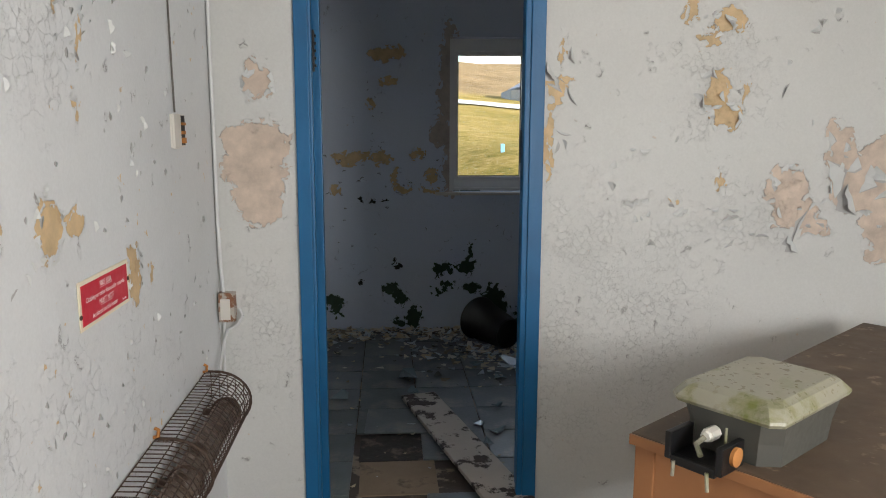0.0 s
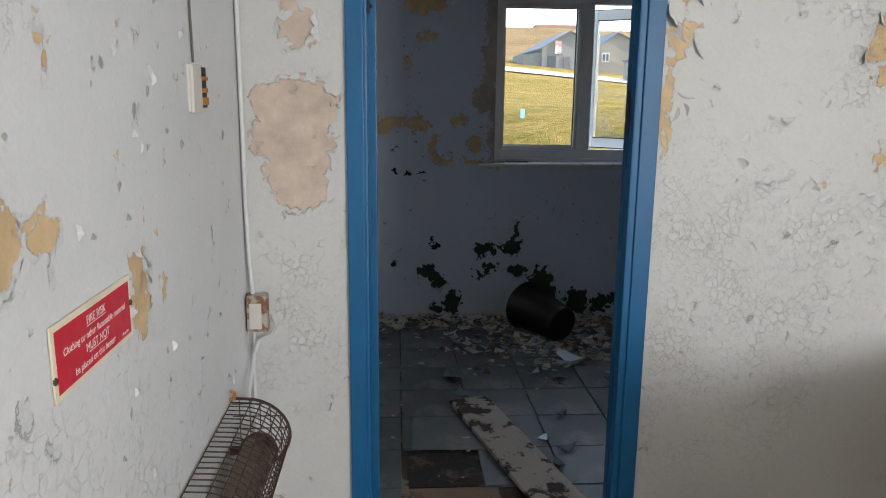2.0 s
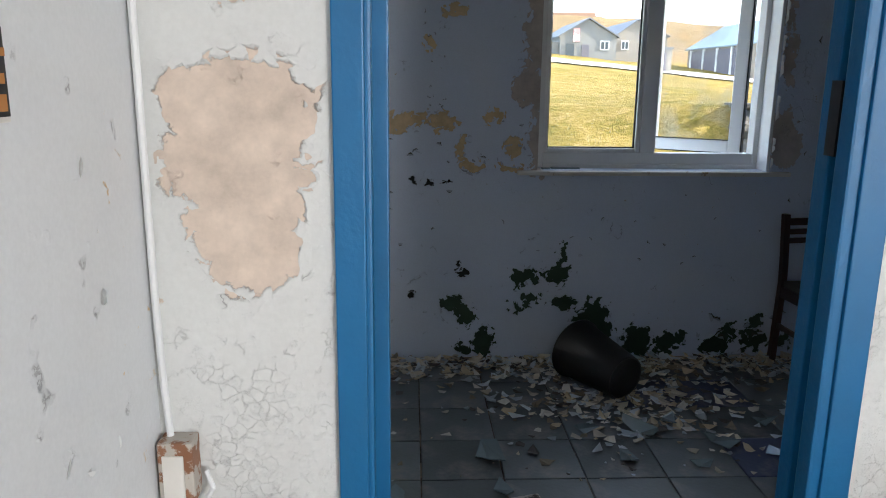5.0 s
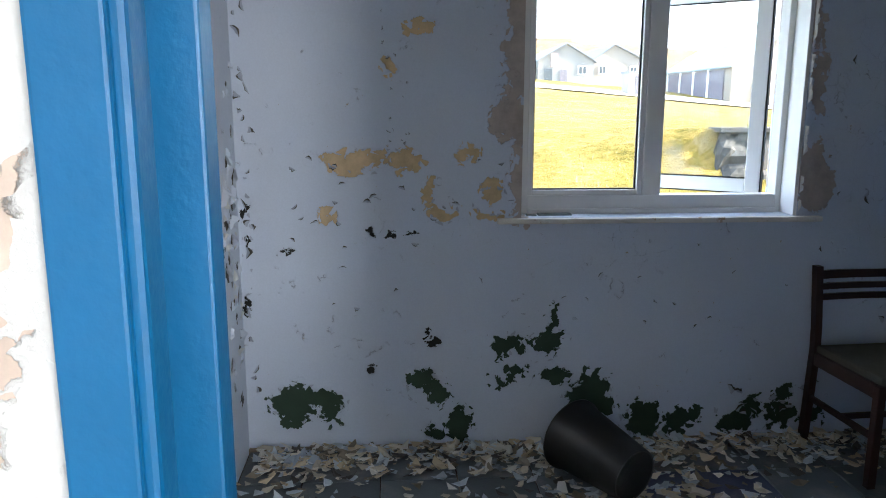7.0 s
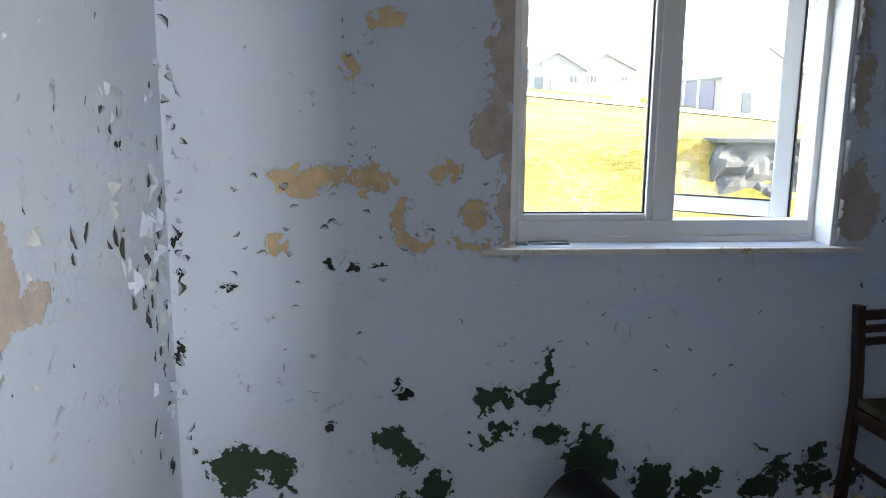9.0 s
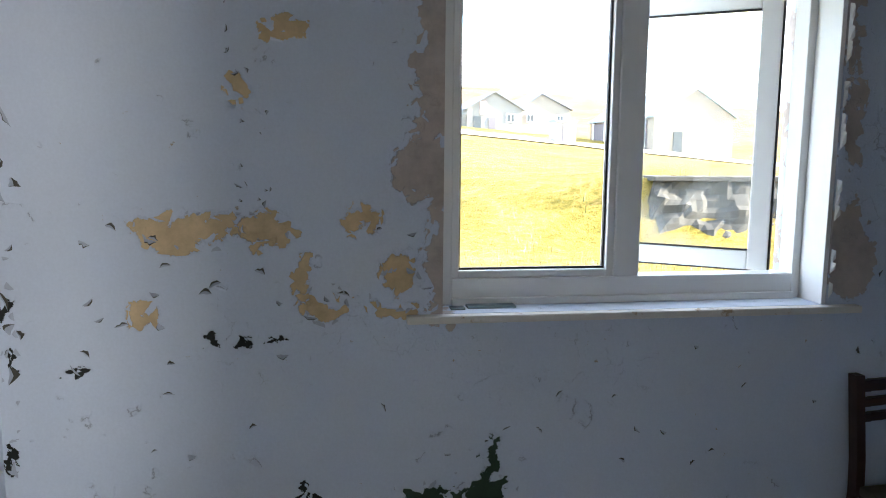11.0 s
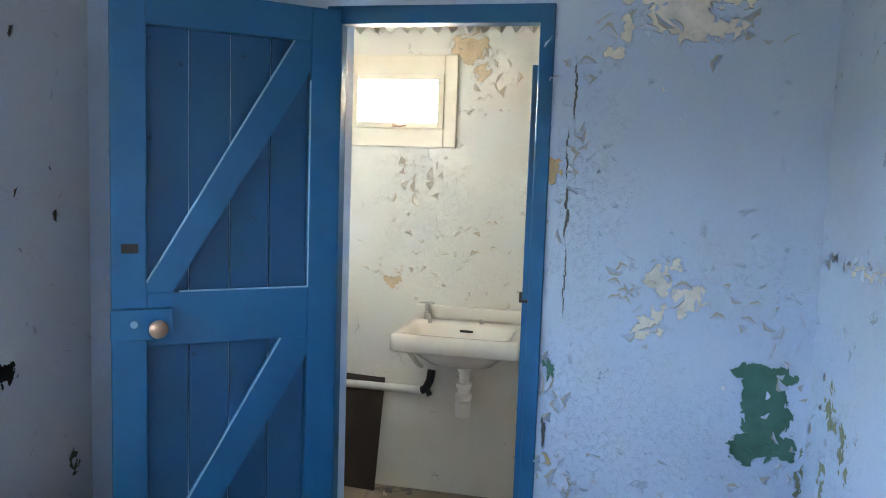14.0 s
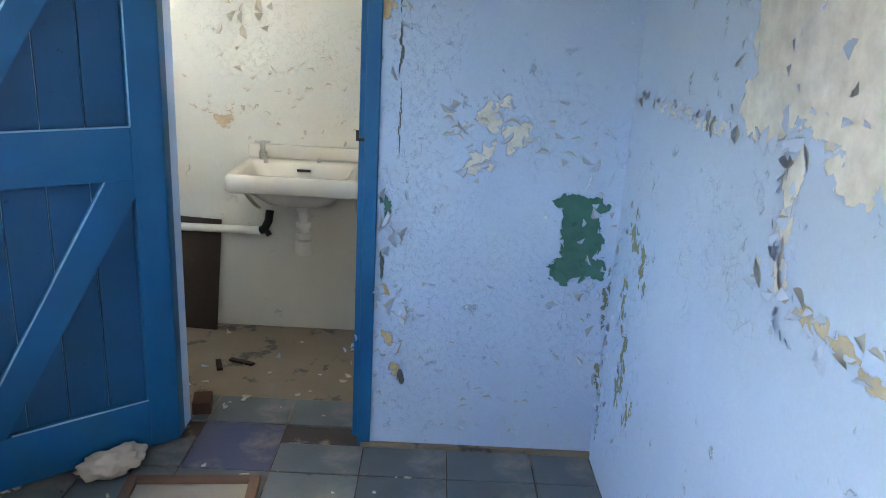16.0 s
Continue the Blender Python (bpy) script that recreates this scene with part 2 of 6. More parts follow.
        # dark line painted in as the shadow beneath the patch's lifted edge
        edge_shade = math_node("MULTIPLY", math_node("MULTIPLY", ramp(d, 0.97, 1.0), ramp(d, 1.0, 1.03, 1.0, 0.0)), ramp(big.outputs["Fac"], 0.46, 0.56, 0.0, 0.6))
        colour = mix(edge_shade, colour, tuple(c * 0.25 for c in under))
        height = math_node("SUBTRACT", math_node("ADD", height, math_node("MULTIPLY", rim, 0.5)), math_node("MULTIPLY", hole, 1.6))
    l.new(colour, p.inputs["Base Color"])
    l.new(ramp(small.outputs["Fac"], 0.3, 0.7, 0.45, 0.75), p.inputs["Roughness"])
    p.inputs["Specular IOR Level"].default_value = 0.3
    bp = n.new("ShaderNodeBump")
    bp.inputs["Strength"].default_value, bp.inputs["Distance"].default_value = rough_up + 0.35, 0.004
    l.new(height, bp.inputs["Height"]), l.new(bp.outputs[0], p.inputs["Normal"])
    return m


GREY_PAINT, LILAC, BLUE_PAINT, CREAM = (0.61, 0.62, 0.61), (0.585, 0.645, 0.75), (0.50, 0.63, 0.84), (0.72, 0.68, 0.58)
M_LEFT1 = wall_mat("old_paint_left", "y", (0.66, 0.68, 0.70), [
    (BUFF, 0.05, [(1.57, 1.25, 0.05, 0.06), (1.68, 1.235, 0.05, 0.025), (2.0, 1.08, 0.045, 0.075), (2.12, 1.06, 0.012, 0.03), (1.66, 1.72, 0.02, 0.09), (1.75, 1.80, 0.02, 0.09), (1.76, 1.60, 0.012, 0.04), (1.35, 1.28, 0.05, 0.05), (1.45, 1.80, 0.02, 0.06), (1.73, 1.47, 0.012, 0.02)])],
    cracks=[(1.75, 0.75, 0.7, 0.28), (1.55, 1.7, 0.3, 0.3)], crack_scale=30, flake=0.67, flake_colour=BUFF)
M_PART1 = wall_mat("old_paint_partition", "x", GREY_PAINT, [
    (PLASTER, 0.045, [(-0.455, 1.375, 0.115, 0.085), (-0.485, 1.285, 0.105, 0.07), (-0.455, 1.19, 0.088, 0.095), (-0.465, 1.13, 0.065, 0.035), (-0.39, 1.345, 0.05, 0.055), (-0.372, 1.27, 0.024, 0.016), (-0.45, 1.575, 0.055, 0.045), (-0.47, 1.62, 0.02, 0.04),
                      (1.46, 1.215, 0.085, 0.07), (1.50, 1.12, 0.085, 0.06), (1.57, 1.06, 0.07, 0.03), (1.67, 1.32, 0.055, 0.10), (1.72, 1.23, 0.10, 0.11), (1.82, 1.27, 0.10, 0.12), (1.63, 1.42, 0.025, 0.05), (1.85, 1.10, 0.09, 0.13), (1.84, 0.97, 0.05, 0.03), (1.95, 1.2, 0.10, 0.14)]),
    (BUFF, 0.05, [(1.175, 1.55, 0.032, 0.08), (1.225, 1.47, 0.05, 0.05), (1.28, 1.55, 0.010, 0.05), (1.21, 1.80, 0.06, 0.045), (1.14, 1.755, 0.05, 0.02), (1.06, 1.83, 0.025, 0.03), (0.585, 1.55, 0.032, 0.06), (0.63, 1.60, 0.02, 0.02), (0.567, 1.38, 0.012, 0.14), (0.62, 1.70, 0.012, 0.05), (1.04, 1.16, 0.02, 0.02), (1.22, 1.24, 0.013, 0.04)])],
    cracks=[(-0.45, 0.72, 0.17, 0.3), (0.75, 0.75, 0.45, 0.55), (1.25, 1.1, 0.35, 0.14), (1.2, 1.6, 0.2, 0.2)], crack_scale=44, flake=0.70)
M_ROOM1 = wall_mat("old_paint_room_one", "y", GREY_PAINT, cracks=[(0, 1, 1, 1)])
M_FAR = wall_mat("old_paint_window_wall", "x", LILAC, [
    (BUFF, 0.06, [(-0.27, 1.225, 0.15, 0.032), (-0.05, 1.22, 0.07, 0.038), (-0.30, 1.20, 0.07, 0.045), (0.10, 1.01, 0.06, 0.026), (0.055, 1.09, 0.022, 0.05), (-0.11, 1.577, 0.035, 0.028), (0.0, 1.72, 0.06, 0.028), (0.0, 1.92, 0.13, 0.05), (0.2, 1.25, 0.055, 0.028), (0.28, 1.0, 0.06, 0.022), (-0.37, 1.01, 0.035, 0.03), (0.15, 1.22, 0.03, 0.016), (0.3, 1.1, 0.045, 0.05)]),
    ((0.50, 0.43, 0.39), 0.07, [(0.395, 1.66, 0.06, 0.26), (0.37, 1.38, 0.075, 0.1), (0.41, 1.15, 0.03, 0.2), (0.41, 1.95, 0.05, 0.2), (1.62, 1.52, 0.035, 0.14), (1.64, 1.14, 0.075, 0.14), (1.60, 1.8, 0.025, 0.15)]),
    (GREEN, 0.07, [(-0.49, 0.22, 0.15, 0.06), (-0.38, 0.16, 0.05, 0.05), (-0.53, 0.14, 0.07, 0.03), (0.0, 0.29, 0.05, 0.04), (0.075, 0.235, 0.045, 0.06), (0.37, 0.45, 0.06, 0.04), (0.34, 0.40, 0.025, 0.04), (0.55, 0.46, 0.055, 0.055), (0.565, 0.55, 0.025, 0.05), (0.47, 0.485, 0.04, 0.014), (0.33, 0.285, 0.045, 0.025), (0.42, 0.31, 0.045, 0.03), (0.58, 0.305, 0.07, 0.045), (0.73, 0.17, 0.10, 0.10), (0.76, 0.24, 0.05, 0.07), (0.97, 0.10, 0.08, 0.075), (1.0, 0.07, 0.05, 0.08), (1.14, 0.085, 0.07, 0.06), (1.21, 0.12, 0.02, 0.04), (1.39, 0.085, 0.085, 0.055), (1.46, 0.12, 0.03, 0.05), (1.60, 0.10, 0.08, 0.06), (1.58, 0.2, 0.035, 0.035), (1.75, 0.09, 0.06, 0.05), (0.17, 0.09, 0.05, 0.075), (0.065, 0.055, 0.045, 0.03), (2.45, 0.22, 0.09, 0.08), (2.56, 0.45, 0.02, 0.06)]),
    (DARK, 0.05, [(-0.53, 0.85, 0.032, 0.012), (-0.19, 0.927, 0.02, 0.014), (-0.12, 0.925, 0.02, 0.008), (-0.04, 0.93, 0.022, 0.008), (-0.20, 0.345, 0.03, 0.012), (0.04, 0.455, 0.028, 0.018), (0.015, 0.49, 0.014, 0.014), (2.02, 0.86, 0.012, 0.035), (2.28, 0.845, 0.028, 0.032), (-0.70, 1.03, 0.010, 0.03), (-0.69, 0.88, 0.010, 0.03), (-0.70, 0.64, 0.010, 0.035)])],
    cracks=[(0.15, 0.93, 0.4, 0.06), (0.8, 0.82, 0.4, 0.05), (2.0, 1.4, 0.4, 0.6)], crack_scale=11, crack_width=0.014, flake=0.70, flake_colour=(0.40, 0.36, 0.31))
M_LEFT2 = wall_mat("old_paint_side_wall", "y", (0.65, 0.71, 0.81), [
    (PLASTER, 0.045, [(3.80, 1.12, 0.38, 0.20), (4.12, 1.10, 0.24, 0.13), (4.22, 1.17, 0.10, 0.10), (4.02, 1.30, 0.12, 0.10), (3.98, 1.45, 0.11, 0.12), (4.37, 1.045, 0.10, 0.04), (3.6, 1.45, 0.4, 0.4)]),
    # these DARK ovals paint in the black shadows of lifted flakes
    (DARK, 0.05, [(5.22, 1.02, 0.018, 0.025), (5.3, 0.82, 0.015, 0.035), (5.12, 1.0, 0.02, 0.015), (5.27, 0.26, 0.03, 0.03), (4.95, 1.35, 0.012, 0.02), (5.24, 0.6, 0.012, 0.03), (5.1, 0.9, 0.012, 0.012)])],
    cracks=[(4.9, 1.1, 0.5, 0.35)], crack_scale=16, crack_width=0.02, flake=0.72)
M_RIGHT2 = wall_mat("old_paint_wash_room_wall", "y", BLUE_PAINT, [
    (WHITE, 0.05, [(3.345, 1.23, 0.032, 0.05), (3.29, 1.265, 0.03, 0.018), (3.25, 1.17, 0.055, 0.035), (3.27, 1.13, 0.02, 0.03), (3.38, 1.075, 0.042, 0.032), (3.355, 1.115, 0.012, 0.03), (3.33, 2.03, 0.10, 0.045), (3.25, 1.99, 0.12, 0.03), (3.50, 1.98, 0.02, 0.05), (3.525, 1.91, 0.018, 0.02), (3.30, 2.09, 0.2, 0.04)]),
    ((0.075, 0.20, 0.165), 0.035, [(3.03, 0.955, 0.09, 0.028), (3.02, 0.88, 0.068, 0.07), (3.01, 0.81, 0.068, 0.07), (3.005, 0.73, 0.085, 0.045), (3.04, 0.70, 0.075, 0.03), (2.945, 0.71, 0.035, 0.03), (3.672, 0.90, 0.017, 0.055)]),
    (BUFF, 0.04, [(3.66, 0.42, 0.015, 0.03), (3.62, 0.3, 0.02, 0.03), (3.69, 1.55, 0.02, 0.05), (3.66, 0.6, 0.012, 0.02)]),
    ((0.12, 0.13, 0.15), 0.012, [(3.645, 1.42, 0.004, 0.08), (3.65, 1.6, 0.003, 0.07), (3.635, 1.8, 0.003, 0.09), (3.60, 0.28, 0.010, 0.03), (3.685, 0.7, 0.006, 0.05), (3.64, 1.2, 0.002, 0.1)]),
    ((0.22, 0.25, 0.18), 0.05, [(2.885, 0.62, 0.006, 0.12), (2.885, 0.3, 0.008, 0.1)])],
    cracks=[(3.4, 0.5, 0.6, 0.55), (3.6, 1.1, 0.12, 1.0), (3.1, 1.2, 0.25, 0.14), (4.9, 1.3, 0.5, 1.2)], crack_scale=40, crack_width=0.03, flake=0.70, flake_colour=WHITE, rough_up=0.6, splits=0.15, crack_dark=0.06)
M_PART2 = wall_mat("old_paint_partition_inside", "x", (0.52, 0.65, 0.86), [
    (WHITE, 0.04, [(1.45, 1.75, 0.36, 0.30), (1.40, 1.50, 0.38, 0.14), (1.70, 1.40, 0.13, 0.07), (1.72, 1.62, 0.10, 0.2), (1.555, 1.30, 0.035, 0.06), (1.545, 1.20, 0.020, 0.09), (1.52, 1.11, 0.018, 0.04), (1.62, 1.10, 0.010, 0.03), (1.36, 1.33, 0.08, 0.03), (1.2, 1.38, 0.2, 0.06), (2.25, 1.318, 0.20, 0.010), (1.95, 1.330, 0.14, 0.014)]),
    ((0.6, 0.52, 0.38), 0.03, [(1.42, 1.085, 0.035, 0.014), (1.36, 1.08, 0.04, 0.014), (1.29, 1.08, 0.04, 0.016), (1.21, 1.075, 0.05, 0.012)]),
    ((0.26, 0.30, 0.20), 0.09, [(2.46, 0.92, 0.03, 0.06), (2.36, 0.86, 0.03, 0.06), (2.5, 0.7, 0.016, 0.09), (2.42, 0.47, 0.022, 0.13), (2.30, 0.40, 0.02, 0.06), (2.63, 0.2, 0.012, 0.1)])],
    cracks=[(2.5, 0.6, 0.25, 0.6), (1.8, 1.0, 0.3, 0.2)], crack_scale=24, flake=0.76, flake_colour=WHITE)
M_WASH = wall_mat("old_cream_paint", "y", CREAM, [
    (BUFF, 0.05, [(4.50, 1.02, 0.035, 0.03), (4.15, 2.1, 0.09, 0.05), (4.1, 2.0, 0.03, 0.03)])],
    cracks=[(4.2, 1.25, 0.6, 0.3), (4.4, 1.5, 0.2, 0.15), (4.1, 2.1, 0.15, 0.15)], crack_scale=26, crack_width=0.026, flake=0.76, rough_up=0.6, crack_dark=0.1)
M_BLUE = mat("blue_gloss_paint", (0.002, 0.105, 0.262), 0.46, var=0.25, scale=5, bump=0.2, fine=90, spot=(0.22, 0.36, 0.46), spot_at=0.75, spot_scale=24)
M_BLUE_RECESS = mat("recess_shaded_grimy_blue_paint", (0.002, 0.072, 0.185), 0.55, var=0.3, scale=4, bump=0.3, fine=90, spot=(0.004, 0.03, 0.07), spot_at=0.66, spot_scale=30)
M_BLUE_EDGE = mat("pale_blue_edge", (0.28, 0.48, 0.68), 0.45, var=0.3, scale=30)
M_UPVC = mat("white_window_plastic", (0.78, 0.78, 0.77), 0.35, var=0.06, scale=8, bump=0.03, spot=(0.42, 0.40, 0.36), spot_at=0.74, spot_scale=30)
# for gaskets, and as the shade inside the rebate and the broken switch
M_GASKET_SHADE = mat("black_gasket_and_shade", (0.015, 0.015, 0.016), 0.6)
M_CREAM_FRAME = mat("cream_window_paint", (0.74, 0.66, 0.50), 0.45, var=0.1)
M_SILL = mat("flaking_sill_paint", (0.66, 0.63, 0.58), 0.6, var=0.12, scale=20, bump=0.6, spot=(0.42, 0.30, 0.19), spot_at=0.60, spot_scale=16)
M_GLASS, M_GLASS_D = glass("window_glass", dirt=0.02), glass("dusty_window_glass", dirt=0.3)
M_FROST = glass("obscured_glass", (0.95, 0.93, 0.88), 0.5, 0.3)
M_TILE = mat("slate_vinyl_tile", (0.125, 0.145, 0.155), 0.36, var=0.4, scale=5, bump=0.25, spot=(0.32, 0.29, 0.25), spot_at=0.53, spot_scale=4, rnd=0.25, alt=(0.05, 0.06, 0.12), spot_soft=0.22)
M_SLAB = mat("stained_screed", (0.075, 0.06, 0.05), 0.8, var=0.4, scale=4, bump=0.5, spot=(0.28, 0.225, 0.17), spot_at=0.52, spot_scale=5)
M_SLAB3 = mat("dusty_screed", (0.27, 0.215, 0.155), 0.85, var=0.3, scale=4, bump=0.4, spot=(0.10, 0.09, 0.08), spot_at=0.57, spot_scale=5)
M_CEIL = mat("old_white_ceiling", (0.84, 0.84, 0.82), 0.8, var=0.05, scale=3, bump=0.3)
M_ROOF3 = mat("corrugated_cement_sheet", (0.60, 0.57, 0.50), 0.85, var=0.15, scale=6, bump=0.3)
M_WOODD = mat("dark_stained_wood", (0.045, 0.018, 0.013), 0.42, var=0.35, scale=14, bump=0.15)
M_SEAT = mat("worn_green_brown_seat_pad", (0.075, 0.07, 0.05), 0.85, var=0.3, scale=12, bump=0.4)
M_BLACK = mat("black_plastic", (0.008, 0.008, 0.009), 0.38, var=0.3, scale=10, bump=0.1, spot=(0.05, 0.048, 0.045), spot_at=0.66)
M_PLANK = mat("flaking_painted_board", (0.50, 0.45, 0.40), 0.7, var=0.15, scale=8, bump=0.5, spot=(0.05, 0.035, 0.028), spot_at=0.525, spot_scale=10)
M_DESK = mat("orange_brown_wood_veneer", (0.36, 0.16, 0.065), 0.5, var=0.25, scale=7, bump=0.15)
M_DESKTOP = mat("grimy_wooden_desktop", (0.11, 0.075, 0.05), 0.62, var=0.45, scale=9, bump=0.7, fine=25, spot=(0.22, 0.16, 0.11), spot_at=0.58, spot_scale=14)
M_RUST = mat("rusty_wire", (0.085, 0.055, 0.042), 0.7, metal=0.4, var=0.4, scale=30)
M_TUBE = mat("rusting_heater_tube", (0.26, 0.20, 0.16), 0.6, metal=0.2, var=0.3, scale=14, spot=(0.13, 0.07, 0.04), spot_at=0.56)
M_ORANGE_RUST = mat("orange_rust", (0.42, 0.18, 0.05), 0.8)
M_SIGN_W, M_SIGN_R, M_SIGN_T = mat("yellowed_sign_border", (0.74, 0.67, 0.52), 0.45, var=0.1), mat("red_sign_enamel", (0.55, 0.022, 0.045), 0.4, var=0.1), mat("sign_white_lettering", (0.8, 0.76, 0.74), 0.5, var=0.03)
M_BAKELITE, M_BOX = mat("cream_plastic", (0.62, 0.60, 0.56), 0.45, var=0.1), mat("rusty_painted_metal", (0.40, 0.37, 0.33), 0.6, spot=(0.22, 0.10, 0.05), spot_at=0.48, spot_scale=30)
M_CABLE = mat("painted_cable", (0.64, 0.65, 0.66), 0.5, var=0.08)
M_LENS = mat("cloudy_plastic_lens", (0.33, 0.315, 0.24), 0.3, var=0.25, scale=6, spot=(0.15, 0.16, 0.035), spot_at=0.50, spot_scale=8, spot_soft=0.14)
M_LAMPBODY = mat("grey_lamp_casing", (0.085, 0.085, 0.075), 0.5, var=0.3)
M_CERAMIC = mat("stained_white_ceramic", (0.76, 0.70, 0.60), 0.22, var=0.1, scale=5, bump=0.02, spot=(0.55, 0.42, 0.27), spot_at=0.68, spot_scale=7)
M_CHROME, M_BRASS = mat("dull_chrome", (0.50, 0.46, 0.40), 0.4, 0.8, var=0.2), mat("tarnished_knob", (0.42, 0.28, 0.2), 0.42, 0.5, var=0.3)
M_PIPE, M_BOARD = mat("white_plastic_pipe", (0.78, 0.75, 0.68), 0.4, var=0.08), mat("brown_hardboard", (0.038, 0.022, 0.015), 0.75, var=0.5, scale=5, bump=0.4)
M_CLOTH, M_SHARD = mat("dirty_cream_cloth", (0.48, 0.42, 0.34), 0.9, var=0.25, scale=14, bump=0.5), mat("glass_shard", (0.22, 0.28, 0.30), 0.12, var=0.15)
M_CHIPS = island_mat("paint_chips", [(0.66, 0.60, 0.48), (0.50, 0.45, 0.36), (0.68, 0.66, 0.60), (0.40, 0.45, 0.50), (0.58, 0.48, 0.32), (0.10, 0.09, 0.08), (0.58, 0.64, 0.68), (0.26, 0.22, 0.16)])


# ---- building helpers ----
def box(bm, x0, x1, y0, y1, z0, z1, bevel=0.0, m=None):
    vs = bmesh.ops.create_cube(bm, size=1)["verts"]
    for v in vs:
        v.co = Vector(((x0 + x1) / 2 + v.co.x * (x1 - x0), (y0 + y1) / 2 + v.co.y * (y1 - y0), (z0 + z1) / 2 + v.co.z * (z1 - z0)))
    if bevel:
        es = list({e for v in vs for e in v.link_edges})
        got = bmesh.ops.bevel(bm, geom=es, offset=bevel, segments=2, affect="EDGES", profile=0.6)
        vs = list({v for f in got["faces"] for v in f.verts} | {v for v in vs if v.is_valid})
    if m is not None:
        bmesh.ops.transform(bm, matrix=m, verts=vs)
    return vs


def tube(bm, pts, r, seg=8, cap=True):
    """A round bar along the points."""
    pts = [Vector(p) for p in pts]
    rings = []
    for i, p in enumerate(pts):
        d = (pts[min(i + 1, len(pts) - 1)] - pts[max(i - 1, 0)]).normalized()
        a = d.orthogonal().normalized() if i == 0 else (rings[-1][1] - d * rings[-1][1].dot(d)).normalized()
        b = d.cross(a)
        rr = r[i] if isinstance(r, (list, tuple)) else r
        rings.append(([bm.verts.new(p + (a * math.cos(t) + b * math.sin(t)) * rr) for t in (2 * math.pi * k / seg for k in range(seg))], a))
    for (u, _), (v, _) in zip(rings, rings[1:]):
        for k in range(seg):
            bm.faces.new((u[k], u[(k + 1) % seg], v[(k + 1) % seg], v[k]))
    if cap:
        bm.faces.new(rings[0][0][::-1])
        bm.faces.new(rings[-1][0])


def lathe(bm, prof, seg=28, m=None):
    """Turn (radius, z) pairs round the z axis."""
    m = m or Matrix()
    rings = [[bm.verts.new(m @ Vector((r * math.cos(2 * math.pi * k / seg), r * math.sin(2 * math.pi * k / seg), z))) for k in range(seg)] for r, z in prof]
    for u, v in zip(rings, rings[1:]):
        for k in range(seg):
            bm.faces.new((u[k], u[(k + 1) % seg], v[(k + 1) % seg], v[k]))
    return rings


def part(name, bm, material, parent=None, label="", smooth=False):
    me = bpy.data.meshes.new(name)
    bmesh.ops.recalc_face_normals(bm, faces=bm.faces)
    bm.to_mesh(me)
    bm.free()
    me.materials.append(material)
    if smooth:
        me.shade_smooth()
    ob = new(name, me)
    if parent is not None:
        ob.parent = parent
        ob.matrix_parent_inverse = parent.matrix_world.inverted() if parent.parent is None else Matrix()
    if label:
        ob["label"] = label
    return ob


def thing(name, m, label, category, group="", kind=""):
    e = new(name)
    e.empty_display_size = 0.05
    e.matrix_world = m
    e.matrix_basis = m
    tagged(e, label, category, group, kind)
    return e


def local(name, bm, material, parent, label="", smooth=False):
    """A part whose mesh is given in its thing's own axes."""
    ob = part(name, bm, material, None, label, smooth)
    ob.parent = parent
    return ob


def boxes(*list_of):
    bm = bmesh.new()
    for b in list_of:
        box(bm, *b)
    return bm


def structure(name, bm, material, label, category):
    return tagged(part(name, bm, material), label, category, kind="structure")


# ---- the place: floors, walls, ceilings ----
XL1, XL2, XR2, YP0, YP1, YF, X3 = -0.61, -0.72, 2.675, 2.85, 2.89, 5.36, 3.70
H = 2.45
floor = structure("floor", boxes((-0.9, 4.0, -1.8, 5.62, -0.25, -0.012)), M_SLAB, "stained concrete floor with slate-blue vinyl tiles", "floor")
structure("floor_wash_room", boxes((2.80, 3.70, 3.15, 5.36, -0.0115, -0.003)), M_SLAB3, "dusty brown concrete floor of the wash room", "floor")
# pale sheet out of view, added to reflect light onto the lower walls
structure("bounce_floor", boxes((XL1, 2.40, -1.6, 2.78, -0.0115, -0.003)), M_SLAB3, "pale unseen floor sheet that bounces light in the first room", "floor")
wall_left = structure("wall_left", boxes((XL1 - 0.14, XL1, -1.6, YP0, -0.01, H)), M_LEFT1, "pale grey wall with cracked and flaking paint", "wall")
DL, DR, DH = -0.30, 0.53, 2.04
partition = structure("wall_partition", boxes((-0.86, DL, YP0, (YP0 + YP1) / 2, -0.01, H), (DR, 2.40, YP0, (YP0 + YP1) / 2, -0.01, H), (DL, DR, YP0, (YP0 + YP1) / 2, DH, H)), M_PART1, "grey partition wall with peeling paint and bare plaster patches", "wall")
partition_in = structure("wall_partition_inside", boxes((-0.86, DL, (YP0 + YP1) / 2, YP1, -0.01, H), (DR, 2.80, (YP0 + YP1) / 2, YP1, -0.01, H), (DL, DR, (YP0 + YP1) / 2, YP1, DH, H)), M_PART2, "light blue partition wall with white bare patches", "wall")
# the narrow opening is added only to hold the fill lamp
structure("wall_back", boxes((-0.75, 1.58, -1.74, -1.6, -0.01, H), (2.32, 2.54, -1.74, -1.6, -0.01, H), (1.58, 2.32, -1.74, -1.6, -0.01, 1.05), (1.58, 2.32, -1.74, -1.6, 2.15, H)), M_ROOM1, "plain grey painted wall with a narrow opening added for the fill lamp", "wall")
